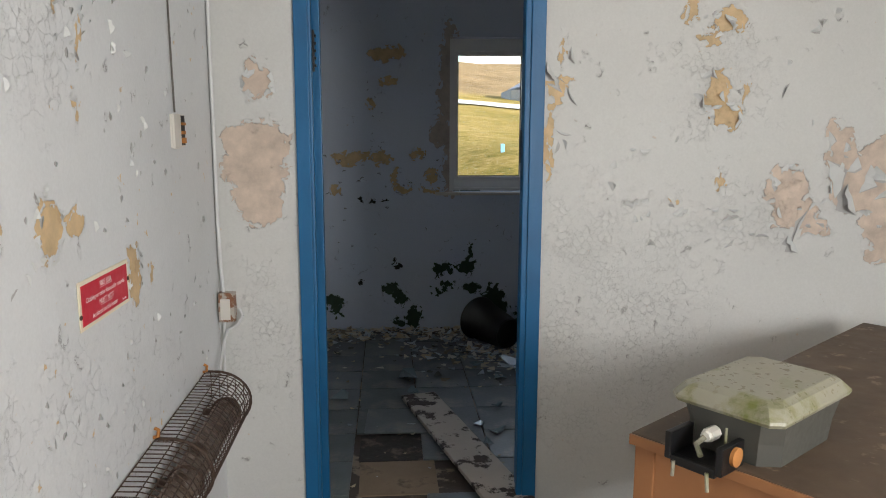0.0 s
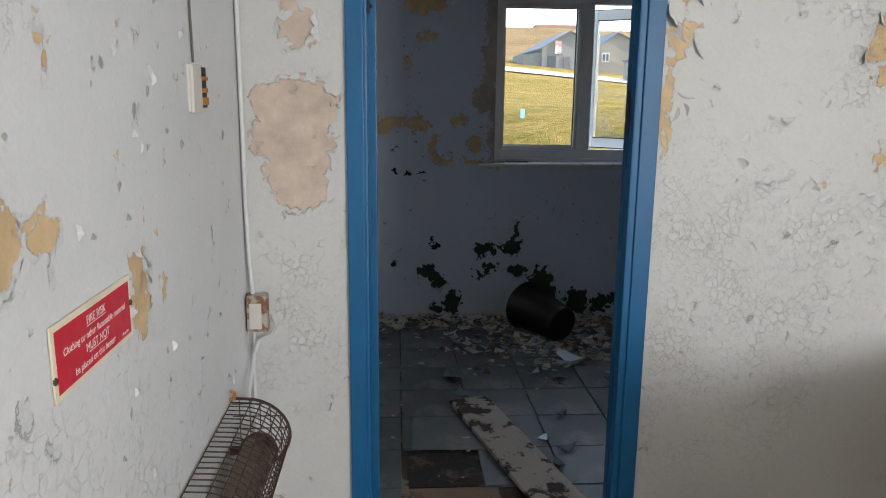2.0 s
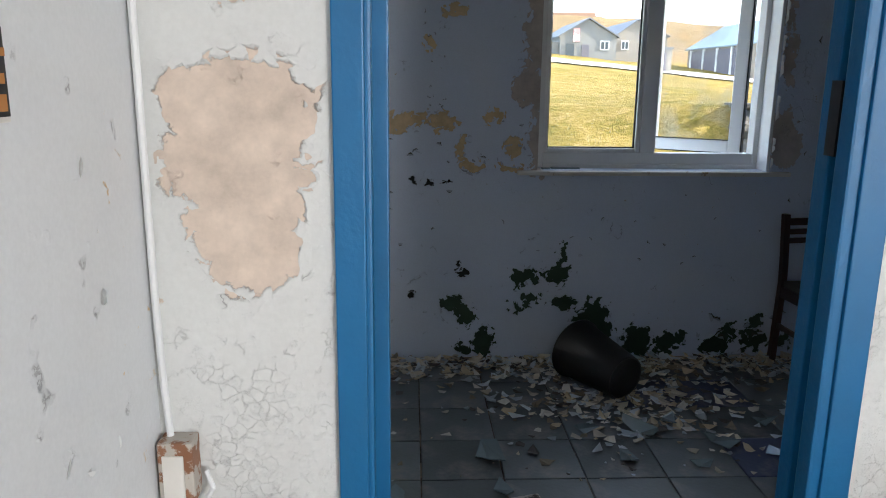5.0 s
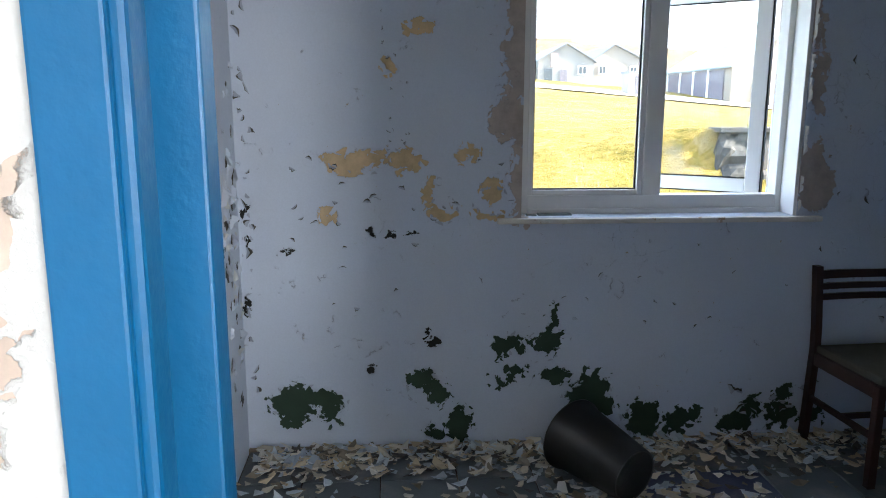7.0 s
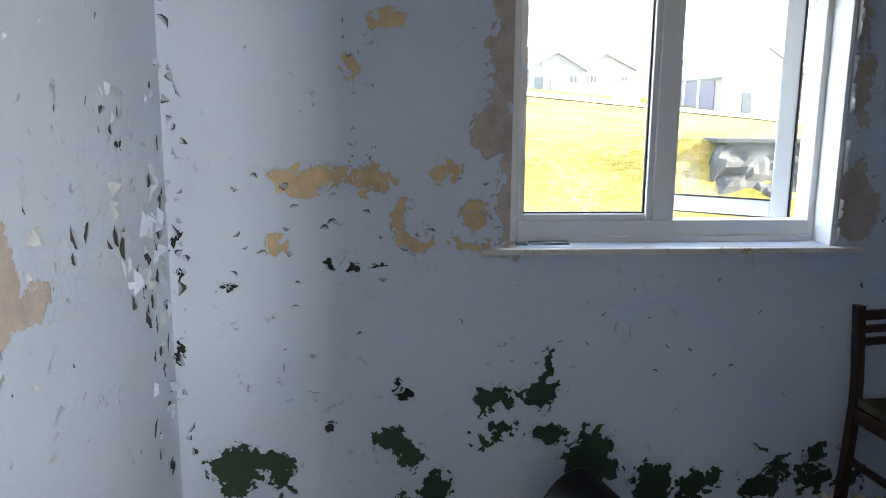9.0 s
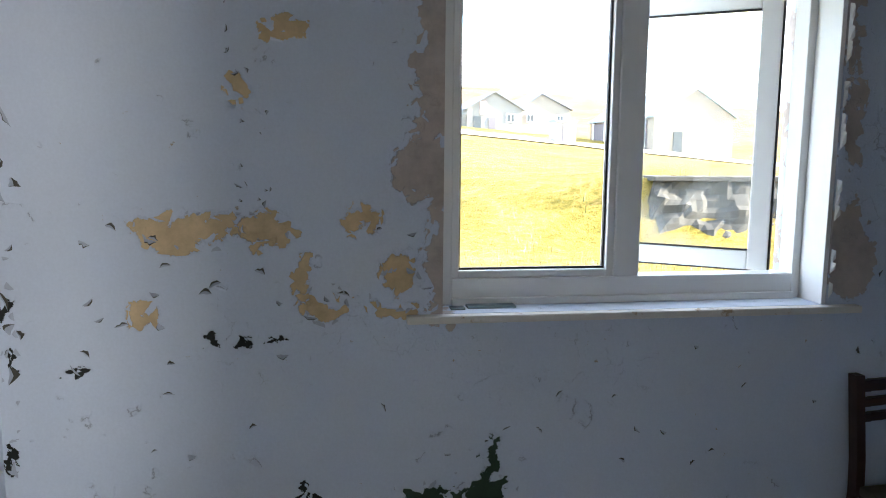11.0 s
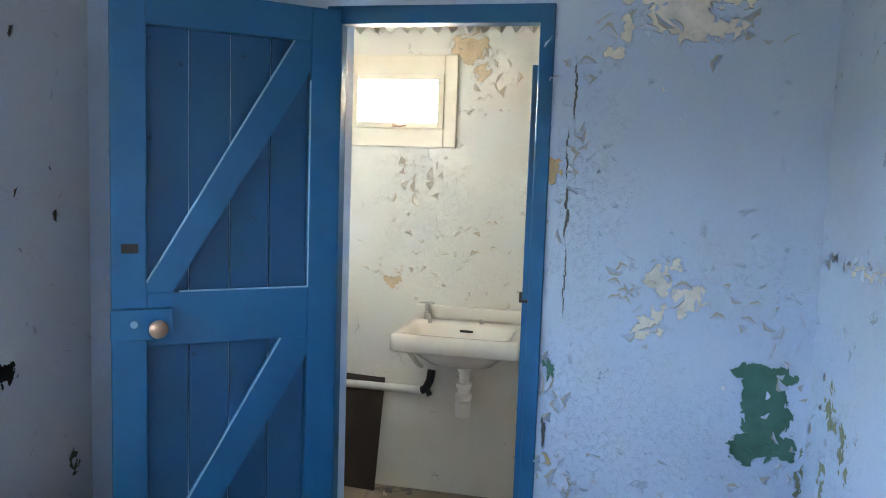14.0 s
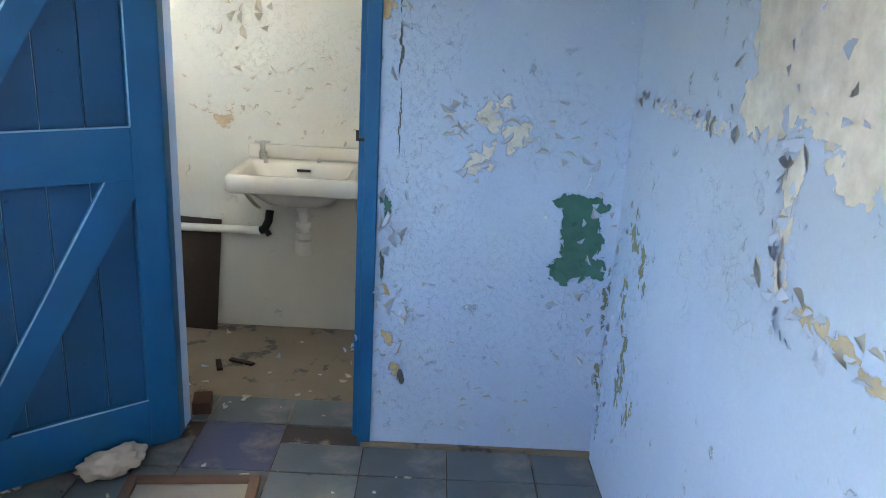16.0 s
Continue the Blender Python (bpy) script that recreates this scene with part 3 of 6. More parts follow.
structure("wall_side", boxes((2.40, 2.54, -1.6, -1.52, -0.01, H), (2.40, 2.54, -0.38, YP0, -0.01, H), (2.40, 2.54, -1.52, -0.38, -0.01, 0.95), (2.40, 2.54, -1.52, -0.38, 2.15, H)), M_ROOM1, "plain grey painted wall with a window opening", "wall")
# unseen walls and roof, added to stop sunlight entering the side opening
structure("sun_block_walls", boxes((3.5, 3.62, -1.74, 0.2, -0.01, 2.6), (2.54, 3.5, -1.74, -1.62, -0.01, 2.6), (2.54, 3.5, 0.08, 0.2, -0.01, 2.6), (2.54, 3.5, -1.62, 0.08, 2.48, 2.6)), M_ROOM1, "unseen plain enclosure that keeps the sun out of the side window", "wall")
WX0, WX1, WZ0, WZ1 = 0.418, 1.583, 0.985, 2.03
wall_far = structure("wall_far", boxes((-0.86, WX0, YF, 5.64, -0.3, H), (WX1, 3.9, YF, 5.64, -0.3, H), (WX0, WX1, YF, 5.64, -0.3, WZ0), (WX0, WX1, YF, 5.64, WZ1, H)), M_FAR, "lilac-grey wall with peeling paint and green mould round the window", "wall")
wall_left2 = structure("wall_left_room_two", boxes((-0.86, XL2, YP1, YF, -0.01, H)), M_LEFT2, "pale blue side wall with large bare plaster patches", "wall")
OY0, OY1, OH = 3.738, 4.405, 2.03
wall_right = structure("wall_right", boxes((XR2, 2.80, YP1, OY0, -0.01, H), (XR2, 2.80, OY1, YF, -0.01, H), (XR2, 2.80, OY0, OY1, OH, H)), M_RIGHT2, "light blue wall with blistered paint and a green patch", "wall")
SY0, SY1, SZ0, SZ1 = 4.30, 4.68, 1.765, 1.955
wall_wash = structure("wall_wash_room", boxes((X3, 3.86, 3.15, SY0, -0.01, 2.5), (X3, 3.86, SY1, YF, -0.01, 2.5), (X3, 3.86, SY0, SY1, -0.01, SZ0), (X3, 3.86, SY0, SY1, SZ1, 2.5)), M_WASH, "cream painted wall with blistered paint", "wall")
structure("wall_wash_room_side", boxes((2.80, X3, 3.01, 3.15, -0.01, 2.5)), M_WASH, "plain cream painted wall", "wall")
structure("ceiling", boxes((-0.86, 2.80, -1.74, YF, H, H + 0.12)), M_CEIL, "old off-white ceiling", "ceiling")

# corrugated roof over the wash room
bm = bmesh.new()
N = 120
rows_ = []
for side in range(2):
    for k in range(N + 1):
        y = 3.0 + 2.5 * k / N
        w = 0.022 * math.sin(2 * math.pi * y / 0.0735)
        x = (2.80, 3.95)[side]
        z = 2.36 - 0.19 * (x - 2.8) + w
        rows_.append((bm.verts.new((x, y, z)), bm.verts.new((x, y, z + 0.008))))
for k in range(N):
    a, b, c, d = rows_[k], rows_[k + 1], rows_[N + 1 + k + 1], rows_[N + 1 + k]
    bm.faces.new((a[0], b[0], c[0], d[0]))
    bm.faces.new((a[1], d[1], c[1], b[1]))
structure("ceiling_wash_room", bm, M_ROOF3, "corrugated cement roof sheet over the wash room", "roof")
structure("ceiling_cover", boxes((2.80, 4.1, 2.9, 5.64, 2.52, 2.6)), M_CEIL, "plain roof deck", "roof")

# patch strips at wall feet: old screed fillet
structure("baseboard", boxes((XR2 - 0.018, XR2, YP1, OY0, -0.01, 0.012), (XL2, XR2, YF - 0.02, YF, -0.01, 0.01)), M_SLAB3, "crumbling screed edge along the wall foot", "trim")


# ---- door frames ----
def profile_frame(name, label):
    return thing(name, Matrix(), label, "door frame", kind="structure")


f1 = profile_frame("door_frame", "chipped blue wooden door frame with rebated jambs")
for nm, face, bead, lining in (("jamb", (-0.320, -0.272), (-0.276, -0.262), (-0.300, -0.239)), ("jamb", (0.497, 0.548), (0.476, 0.501), (0.487, 0.53))):
    # architrave face, bead, black-filled rebate and inner lining
    bm = boxes((face[0], face[1], YP0 - 0.014, YP0 + 0.010, -0.005, 2.12, 0.003), (bead[0], bead[1], YP0 - 0.007, YP0 + 0.034, -0.005, 2.06, 0.005))
    box(bm, lining[0], lining[1], YP0 + 0.072, YP0 + 0.112, -0.005, 2.045, 0.003)
    jamb = part(nm, bm, M_BLUE, f1)
    # black filler gives the slot the shade of a deep gap
    part("rebate", boxes((face[0] + 0.005, face[1] - 0.005, YP0 + 0.012, YP0 + 0.070, -0.005, 2.04)), M_GASKET_SHADE, f1, "black filler standing for the shade deep in the rebate")
part("head", boxes((-0.272, 0.497, YP0 - 0.014, YP0 + 0.034, 2.045, 2.12, 0.004), (-0.262, 0.487, YP0 + 0.036, YP0 + 0.112, 2.045, 2.09)), M_BLUE, f1)
bm = bmesh.new()
box(bm, -0.266, -0.256, YP0 + 0.036, YP0 + 0.062, 1.62, 1.76)
for k in range(5):
    tube(bm, [(-0.257, YP0 + 0.049, 1.64 + k * 0.025), (-0.250, YP0 + 0.049, 1.64 + k * 0.025)], 0.005)
part("hinge", bm, M_BLACK, f1, "black steel hinge leaf")
part("strike_plate", boxes((0.477, 0.486, YP0 + 0.04, YP0 + 0.07, 1.30, 1.42)), M_BLACK, f1, "black strike plate")

f2 = profile_frame("door_frame", "blue wooden door frame of the wash room, with a loose stop strip")
part("jamb", boxes((XR2 - 0.012, XR2 + 0.045, 3.705, 3.752, -0.005, 2.06, 0.004)), M_BLUE, f2)
part("jamb", boxes((XR2 - 0.012, XR2 + 0.045, 4.40, 4.45, -0.005, 2.06, 0.004)), M_BLUE, f2)
part("head", boxes((XR2 - 0.014, XR2 + 0.045, 3.705, 4.45, 2.006, 2.064, 0.004)), M_BLUE, f2)
part("stop_strip", boxes((XR2 + 0.046, XR2 + 0.062, 3.742, 3.776, 0.0, 1.885, 0.003)), M_BLUE, f2, "short blue stop strip")
part("latch_hook", boxes((XR2 + 0.04, XR2 + 0.05, 3.752, 3.785, 1.115, 1.125), (XR2 + 0.04, XR2 + 0.05, 3.775, 3.785, 1.125, 1.15)), M_BLACK, f2, "small black hook")

# ---- window in the far wall ----
win = thing("window_1", Matrix(), "white plastic window with one casement standing open", "window", kind="structure")
FY0, FY1 = 5.475, 5.545
part("frame_left", boxes((WX0, 0.462, FY0, FY1, WZ0, WZ1, 0.004)), M_UPVC, win)
part("frame_right", boxes((1.541, WX1, FY0, FY1, WZ0, WZ1, 0.004)), M_UPVC, win)
part("frame_bottom", boxes((0.462, 1.541, FY0, FY1, WZ0, 1.062, 0.004)), M_UPVC, win)
part("frame_top", boxes((0.462, 1.541, FY0, FY1, 1.945, WZ1, 0.004)), M_UPVC, win)
part("mullion", boxes((0.955, 1.034, FY0, FY1, 1.062, 1.945, 0.004)), M_UPVC, win)
b = 0.022
part("glazing_bead", boxes((0.462, 0.462 + b, FY0 + 0.006, FY1 - 0.01, 1.062, 1.945, 0.004), (0.955 - b, 0.955, FY0 + 0.006, FY1 - 0.01, 1.062, 1.945, 0.004), (0.462 + b, 0.955 - b, FY0 + 0.006, FY1 - 0.01, 1.062, 1.062 + b, 0.004), (0.462 + b, 0.955 - b, FY0 + 0.006, FY1 - 0.01, 1.945 - b, 1.945, 0.004)), M_UPVC, win)
g = 0.006
part("gasket", boxes((0.484, 0.484 + g, 5.500, 5.512, 1.084, 1.923), (0.933 - g, 0.933, 5.500, 5.512, 1.084, 1.923), (0.484, 0.933, 5.500, 5.512, 1.084, 1.084 + g), (0.484, 0.933, 5.500, 5.512, 1.923 - g, 1.923)), M_GASKET_SHADE, win, "thin black rubber gasket")
pane = part("pane", boxes((0.486, 0.931, 5.515, 5.519, 1.086, 1.921)), M_GLASS, win)
pane.visible_shadow = False
# open casement, hinged at the right jamb and swung outwards
SW, SH = 0.512, 0.89
cas = thing("casement", pose(1.512, 5.565, 1.055, 0, 0, -36), "white plastic casement standing open, its glass dusty", "window")
del cas["label"], cas["category"]
cas.parent = win
s = 0.062
local("stile", boxes((-s, 0, 0, 0.055, 0, SH, 0.005)), M_UPVC, cas)
local("stile", boxes((-SW, -SW + s, 0, 0.055, 0, SH, 0.005)), M_UPVC, cas)
local("rail", boxes((-SW + s, -s, 0, 0.055, 0, s, 0.005)), M_UPVC, cas)
local("rail", boxes((-SW + s, -s, 0, 0.055, SH - s, SH, 0.005)), M_UPVC, cas)
local("gasket", boxes((0, 0.006, 0.006, 0.05, 0, SH), (-SW, 0, 0.01, 0.045, SH, SH + 0.006), (-SW, 0, 0.01, 0.045, -0.006, 0), (-SW + s, -s, -0.001, 0.004, s, s + 0.006), (-SW + s, -s, -0.001, 0.004, SH - s - 0.006, SH - s)), M_GASKET_SHADE, cas, "black rubber gasket")
pane = local("pane", boxes((-SW + s - 0.004, -s + 0.004, 0.022, 0.026, s - 0.004, SH - s + 0.004)), M_GLASS_D, cas, "dusty smeared glass pane")
pane.visible_shadow = False
part("stay", boxes((1.25, 1.53, 5.55, 5.556, 1.947, 1.955, 0.0, Matrix())), M_CHROME, win, "metal friction stay")
part("stay", boxes((1.25, 1.53, 5.55, 5.556, 1.052, 1.06, 0.0, Matrix())), M_CHROME, win, "metal friction stay")
# inner sill and painted reveal
bm = boxes((0.318, 1.682, 5.330, 5.475, 0.962, 0.984, 0.005))
part("sill", bm, M_SILL, win, "flaking cream-painted wooden sill board")
part("trim_strip", boxes((0.462, 1.541, 5.458, 5.475, 0.985, 1.006, 0.003)), M_UPVC, win)
part("reveal_lining", boxes((1.566, 1.5815, 5.362, 5.475, 0.985, 2.02, 0.002)), M_UPVC, win, "white painted reveal board")
bm = bmesh.new()
for k in range(26):  # curled paint along the reveal's edge
    z = random.uniform(1.0, 1.98)
    w, h, o = random.uniform(0.003, 0.014), random.uniform(0.012, 0.06), random.uniform(0.002, 0.012)
    a = bm.verts.new((1.584, 5.357, z)), bm.verts.new((1.586 + w, 5.357 - o, z + h * 0.4)), bm.verts.new((1.584, 5.357, z + h)), bm.verts.new((1.588 + w * 0.4, 5.355 - o * 1.2, z + h * 0.9))
    bm.faces.new((a[0], a[1], a[3], a[2]))
tagged(part("paint_curl", bm, M_UPVC, win, "curled white paint along the reveal edge"), kind="stuff")
bm = boxes((0.50, 0.64, 5.41, 5.455, 0.984, 0.992, 0.001), (0.45, 0.49, 5.40, 5.44, 0.984, 0.99, 0.001))
tagged(part("glass_fragment", bm, M_SHARD), "pale glass strip lying on the window sill", "glass shard")

# small window of the wash room
w3 = thing("window_2", Matrix(), "small cream-framed high window with obscured glass", "window", kind="structure")
part("surround", boxes((X3 - 0.02, X3, 4.21, SY0 - 0.03, 1.65, 2.07, 0.003), (X3 - 0.02, X3, SY1 + 0.03, 4.77, 1.65, 2.07, 0.003), (X3 - 0.02, X3, SY0 - 0.03, SY1 + 0.03, 1.65, 1.735, 0.003), (X3 - 0.02, X3, SY0 - 0.03, SY1 + 0.03, 1.985, 2.07, 0.003)), M_CREAM_FRAME, w3)
part("sash", boxes((X3 - 0.032, X3 + 0.01, SY0 - 0.03, SY0, 1.735, 1.985, 0.003), (X3 - 0.032, X3 + 0.01, SY1, SY1 + 0.03, 1.735, 1.985, 0.003), (X3 - 0.032, X3 + 0.01, SY0, SY1, 1.735, SZ0, 0.003), (X3 - 0.032, X3 + 0.01, SY0, SY1, SZ1, 1.985, 0.003)), M_CREAM_FRAME, w3)
part("pane", boxes((X3 + 0.02, X3 + 0.025, SY0, SY1, SZ0, SZ1)), M_FROST, w3).visible_shadow = False
bm = boxes((X3 - 0.05, X3 - 0.032, 4.475, 4.505, 1.74, 1.755, 0.002))
tube(bm, [(X3 - 0.048, 4.49, 1.748), (X3 - 0.055, 4.47, 1.742), (X3 - 0.05, 4.44, 1.75)], 0.005)
part("window_catch", bm, M_BRASS, w3, "small brass casement catch")

# ---- braced door standing open against the corner ----
DW, DHH, DT = 0.69, 2.03, 0.040
ang = math.degrees(math.atan2(4.866 - 4.44, 2.324 - 2.667))
door = thing("door_1", pose(XR2 - 0.012, 4.415, 0.012, 0, 0, ang), "blue ledged and braced wooden door standing open", "door", kind="structure")
st = 0.098
local("stile", boxes((0, st, 0, DT, 0, DHH, 0.004)), M_BLUE, door)
local("stile", boxes((DW - st, DW, 0, DT, 0, DHH, 0.004)), M_BLUE, door)
local("rail", boxes((st, DW - st, 0.001, DT - 0.001, DHH - 0.11, DHH, 0.004)), M_BLUE, door)
local("rail", boxes((st, DW - st, 0.001, DT - 0.001, 0.965, 1.13, 0.004)), M_BLUE, door)
local("rail", boxes((st, DW - st, 0.001, DT - 0.001, 0, 0.18, 0.004)), M_BLUE, door)
nb = 4
# boards in a darker blue for the shade of their recess, with grime spots
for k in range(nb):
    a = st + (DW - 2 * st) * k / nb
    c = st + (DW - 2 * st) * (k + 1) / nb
    local("board", boxes((a + 0.0015, c - 0.0015, 0.002, 0.012, 0.17, DHH - 0.1, 0.002)), M_BLUE_RECESS, door, "blue board darkened for the shade of its recess, with grimy spots")


def brace(outline):
    """A diagonal board between the stiles, its ends cut to the frame."""
    bm = bmesh.new()
    lo = [bm.verts.new((x, 0.0125, z)) for x, z in outline]
    hi = [bm.verts.new((x, DT - 0.002, z)) for x, z in outline]
    bm.faces.new(lo), bm.faces.new(hi)
    for k in range(len(outline)):
        j = (k + 1) % len(outline)
        bm.faces.new((lo[k], lo[j], hi[j], hi[k]))
    return bm


for low, high, far_x, near_z in ((1.13, DHH - 0.11, 0.153, 1.828), (0.18, 0.965, 0.186, 0.905)):
    upper_end = high - (DW - st - far_x) * 1.725
    local("brace", brace([(DW - st, max(low, upper_end)), (DW - st, low), (st + (near_z - low) / 1.66, low), (st, near_z), (st, high), (far_x, high)]), M_BLUE, door)
    bm = bmesh.new()
    tube(bm, [(DW - st, DT - 0.002, upper_end), (far_x, DT - 0.002, high)], 0.0032, 6)
    local("brace_edge", bm, M_BLUE_EDGE, door, "pale edge of the brace")
bm = bmesh.new()
tube(bm, [(st, DT - 0.002, 1.132), (0.50, DT - 0.002, 1.132)], 0.003, 6)
tube(bm, [(st, DT - 0.003, 1.135), (st, DT - 0.003, 1.80)], 0.003, 6)
tube(bm, [(st, DT - 0.003, 0.182), (0.52, DT - 0.003, 0.182)], 0.003, 6)
local("frame_edge", bm, M_BLUE_EDGE, door, "pale edge of the panel recess")
lock = local("rim_lock", boxes((DW - 0.17, DW + 0.004, DT, DT + 0.022, 0.99, 1.085, 0.004)), M_BLUE, door, "blue-painted rim lock")
bm = bmesh.new()
lathe(bm, [(0.0, 0.0), (0.012, 0.0), (0.010, 0.02), (0.022, 0.028), (0.028, 0.04), (0.024, 0.052), (0.010, 0.058), (0.0, 0.058)], 20, Matrix.Translation((DW - 0.125, DT + 0.020, 1.03)) @ Matrix.Rotation(radians(-90), 4, "X"))
local("knob", bm, M_BRASS, lock, "worn brown oval door knob", True)
bm = bmesh.new()
lathe(bm, [(0.0, 0.0), (0.011, 0.0), (0.011, 0.005), (0.0, 0.006)], 16, Matrix.Translation((DW - 0.06, DT + 0.021, 1.04)) @ Matrix.Rotation(radians(-90), 4, "X"))
local("keyhole_cover", bm, M_BLUE_EDGE, lock)
local("latch_slot", boxes((DW - 0.075, DW - 0.028, DT - 0.001, DT + 0.0015, 1.25, 1.278)), M_GASKET_SHADE, door, "small dark slot cut in the stile")

# ---- floor tiles ----
T = 0.302


def tile_mesh(w, d):
    bm = bmesh.new()
    box(bm, -w / 2, w / 2, -d / 2, d / 2, -0.010, 0.0, 0.0025)
    me = bpy.data.meshes.new("tile")
    bm.to_mesh(me)
    bm.free()
    me.materials.append(M_TILE)
    return me


full = tile_mesh(T - 0.006, T - 0.006)
cut_meshes = {}
tile_rng = random.Random(5)


def tile(x0, x1, y0, y1, lift=0.0):
    w, d = round(x1 - x0 - 0.006, 3), round(y1 - y0 - 0.006, 3)
    if w < 0.03 or d < 0.03:
        return
    if abs(w - T + 0.006) < 0.002 and abs(d - T + 0.006) < 0.002:
        me = full
    else:
        if (w, d) not in cut_meshes:
            cut_meshes[(w, d)] = tile_mesh(w, d)
        me = cut_meshes[(w, d)]
    o = new("tile", me)
    o.parent = floor
    o.matrix_basis = pose((x0 + x1) / 2, (y0 + y1) / 2, lift + tile_rng.uniform(-0.001, 0.001), tile_rng.uniform(-0.25, 0.25), tile_rng.uniform(-0.25, 0.25), tile_rng.uniform(-0.4, 0.4))


XS = -0.165
GAPS = [(-0.02, 3.40), (-0.02, 3.10), (0.28, 3.10), (-0.02, 2.95)]
for i in range(-3, 8):
    for j in range(-5, 6):
        x0, y0 = XS + i * T, 4.16 + j * T
        x1, y1 = min(x0 + T, 1.86), min(y0 + T, YF - 0.004)
        x0, y0 = max(x0, XL2 + 0.004), max(y0, YP0 + 0.004)
        if any(abs((x0 + x1) / 2 - a) < 0.12 and abs((y0 + y1) / 2 - c) < 0.12 for a, c in GAPS):
            continue
        tile(x0, x1, y0, y1)
U = 0.306
for i in range(0, 5):
    for j in range(-2, 8):
        x0, y0 = 1.86 + i * U, 3.42 + j * U
        x1, y1 = x0 + U, min(y0 + U, YF - 0.004)
        y0 = max(y0, YP1 + 0.004)
        if x0 > 2.5 and not (y0 > OY0 - 0.1 and y1 < OY1 + 0.25):
            x1 = min(x1, XR2 - 0.02)
        if x0 > 2.65:
            if y1 < OY0 or y0 > OY1:
                continue
            x1, y0, y1 = min(x1, 2.98), max(y0, OY0 + 0.012), min(y1, OY1 - 0.004)
        elif x1 > XR2 and (y0 < OY0 or y1 > OY1):
            x1 = XR2 - 0.02
        tile(x0, x1, y0, y1)
loose = tagged(part("loose_tile", boxes((-0.15, 0.15, -0.145, 0.145, 0, 0.007, 0.002)), M_TILE), "loose slate-blue vinyl tile lying across its neighbours", "floor tile")
loose.matrix_basis = pose(0.03, 3.68, 0.003, 0.6, 0.2, -2)

ply = tagged(part("plywood_piece", boxes((-0.16, 0.16, -0.15, 0.15, 0, 0.005, 0.001)), mat("bare_brown_plywood", (0.27, 0.20, 0.135), 0.75, var=0.3, scale=6, bump=0.4, spot=(0.10, 0.075, 0.05), spot_at=0.56, spot_scale=7, spot_soft=0.12)), "bare brown plywood piece where a tile is missing", "board")
ply.matrix_basis = pose(0.028, 3.11, -0.0115, 0, 0, 0.5)
burnt = tagged(part("bitumen_patch", boxes((-0.147, 0.147, -0.138, 0.138, 0, 0.004, 0.001)), mat("blackened_bitumen", (0.03, 0.024, 0.02), 0.7, var=0.5, scale=12, bump=1.0, fine=35, spot=(0.16, 0.12, 0.09), spot_at=0.53, spot_scale=9, spot_soft=0.1)), "blackened bitumen and torn backing where a tile is missing", "floor patch", kind="stuff")
burnt.matrix_basis = pose(0.006, 3.405, -0.0115)

# ---- chair ----
chair = thing("chair", pose(1.905, 5.115, 0.0, 0, 0, 3), "dark-stained wooden chair with a worn seat pad against the wall", "chair")
cw, cd = 0.215, 0.215
for sx in (-1, 1):
    bm = bmesh.new()
    lx = sx * cw
    for k, (y0, z0, y1, z1) in enumerate(((0.215, 0.0, 0.19, 0.42), (0.19, 0.42, 0.195, 0.52), (0.195, 0.52, 0.225, 0.775))):
        vs = [bm.verts.new((lx + dx, y + dy, z)) for y, z in ((y0, z0), (y1, z1)) for dx, dy in ((-0.015, -0.017), (0.015, -0.017), (0.015, 0.017), (-0.015, 0.017))]
        for q in range(4):
            bm.faces.new((vs[q], vs[(q + 1) % 4], vs[4 + (q + 1) % 4], vs[4 + q]))
        if k == 2:
            bm.faces.new(vs[4:])
        if k == 0:
            bm.faces.new(vs[:4])
    bmesh.ops.remove_doubles(bm, verts=bm.verts, dist=0.0005)
    local("back_leg", bm, M_WOODD, chair)
    local("leg", boxes((lx - 0.016, lx + 0.016, -cd - 0.016, -cd + 0.016, 0, 0.41, 0.003)), M_WOODD, chair)
    local("side_rail", boxes((lx - 0.011, lx + 0.011, -cd + 0.016, 0.175, 0.355, 0.41, 0.003)), M_WOODD, chair)
    local("stretcher", boxes((lx - 0.008, lx + 0.008, -cd + 0.016, 0.19, 0.19, 0.215, 0.003)), M_WOODD, chair)
local("front_rail", boxes((-cw + 0.016, cw - 0.016, -cd - 0.011, -cd + 0.011, 0.355, 0.41, 0.003)), M_WOODD, chair)
local("back_rail", boxes((-cw + 0.016, cw - 0.016, 0.18, 0.2, 0.355, 0.41, 0.003)), M_WOODD, chair)
local("cross_stretcher", boxes((-cw + 0.01, cw - 0.01, -0.02, 0.0, 0.192, 0.213, 0.003)), M_WOODD, chair)
for z, h in ((0.735, 0.035), (0.685, 0.026), (0.64, 0.026)):
    bm = bmesh.new()
    for k in range(9):  # slightly bowed slat
        x0, x1 = -cw + 0.012 + k * (2 * cw - 0.024) / 9, -cw + 0.012 + (k + 1) * (2 * cw - 0.024) / 9
        bow = 0.014 * (1 - ((k - 4) / 4.5) ** 2)
        yb = 0.205 + (z - 0.52) * 0.12 + bow
        box(bm, x0, x1, yb - 0.008, yb + 0.008, z - h / 2, z + h / 2)
    local("back_slat", bm, M_WOODD, chair)
bm = boxes((-cw - 0.005, cw + 0.005, -cd - 0.01, 0.178, 0.41, 0.445, 0.014))
local("seat", bm, M_SEAT, chair, "worn grey-brown upholstered seat pad")

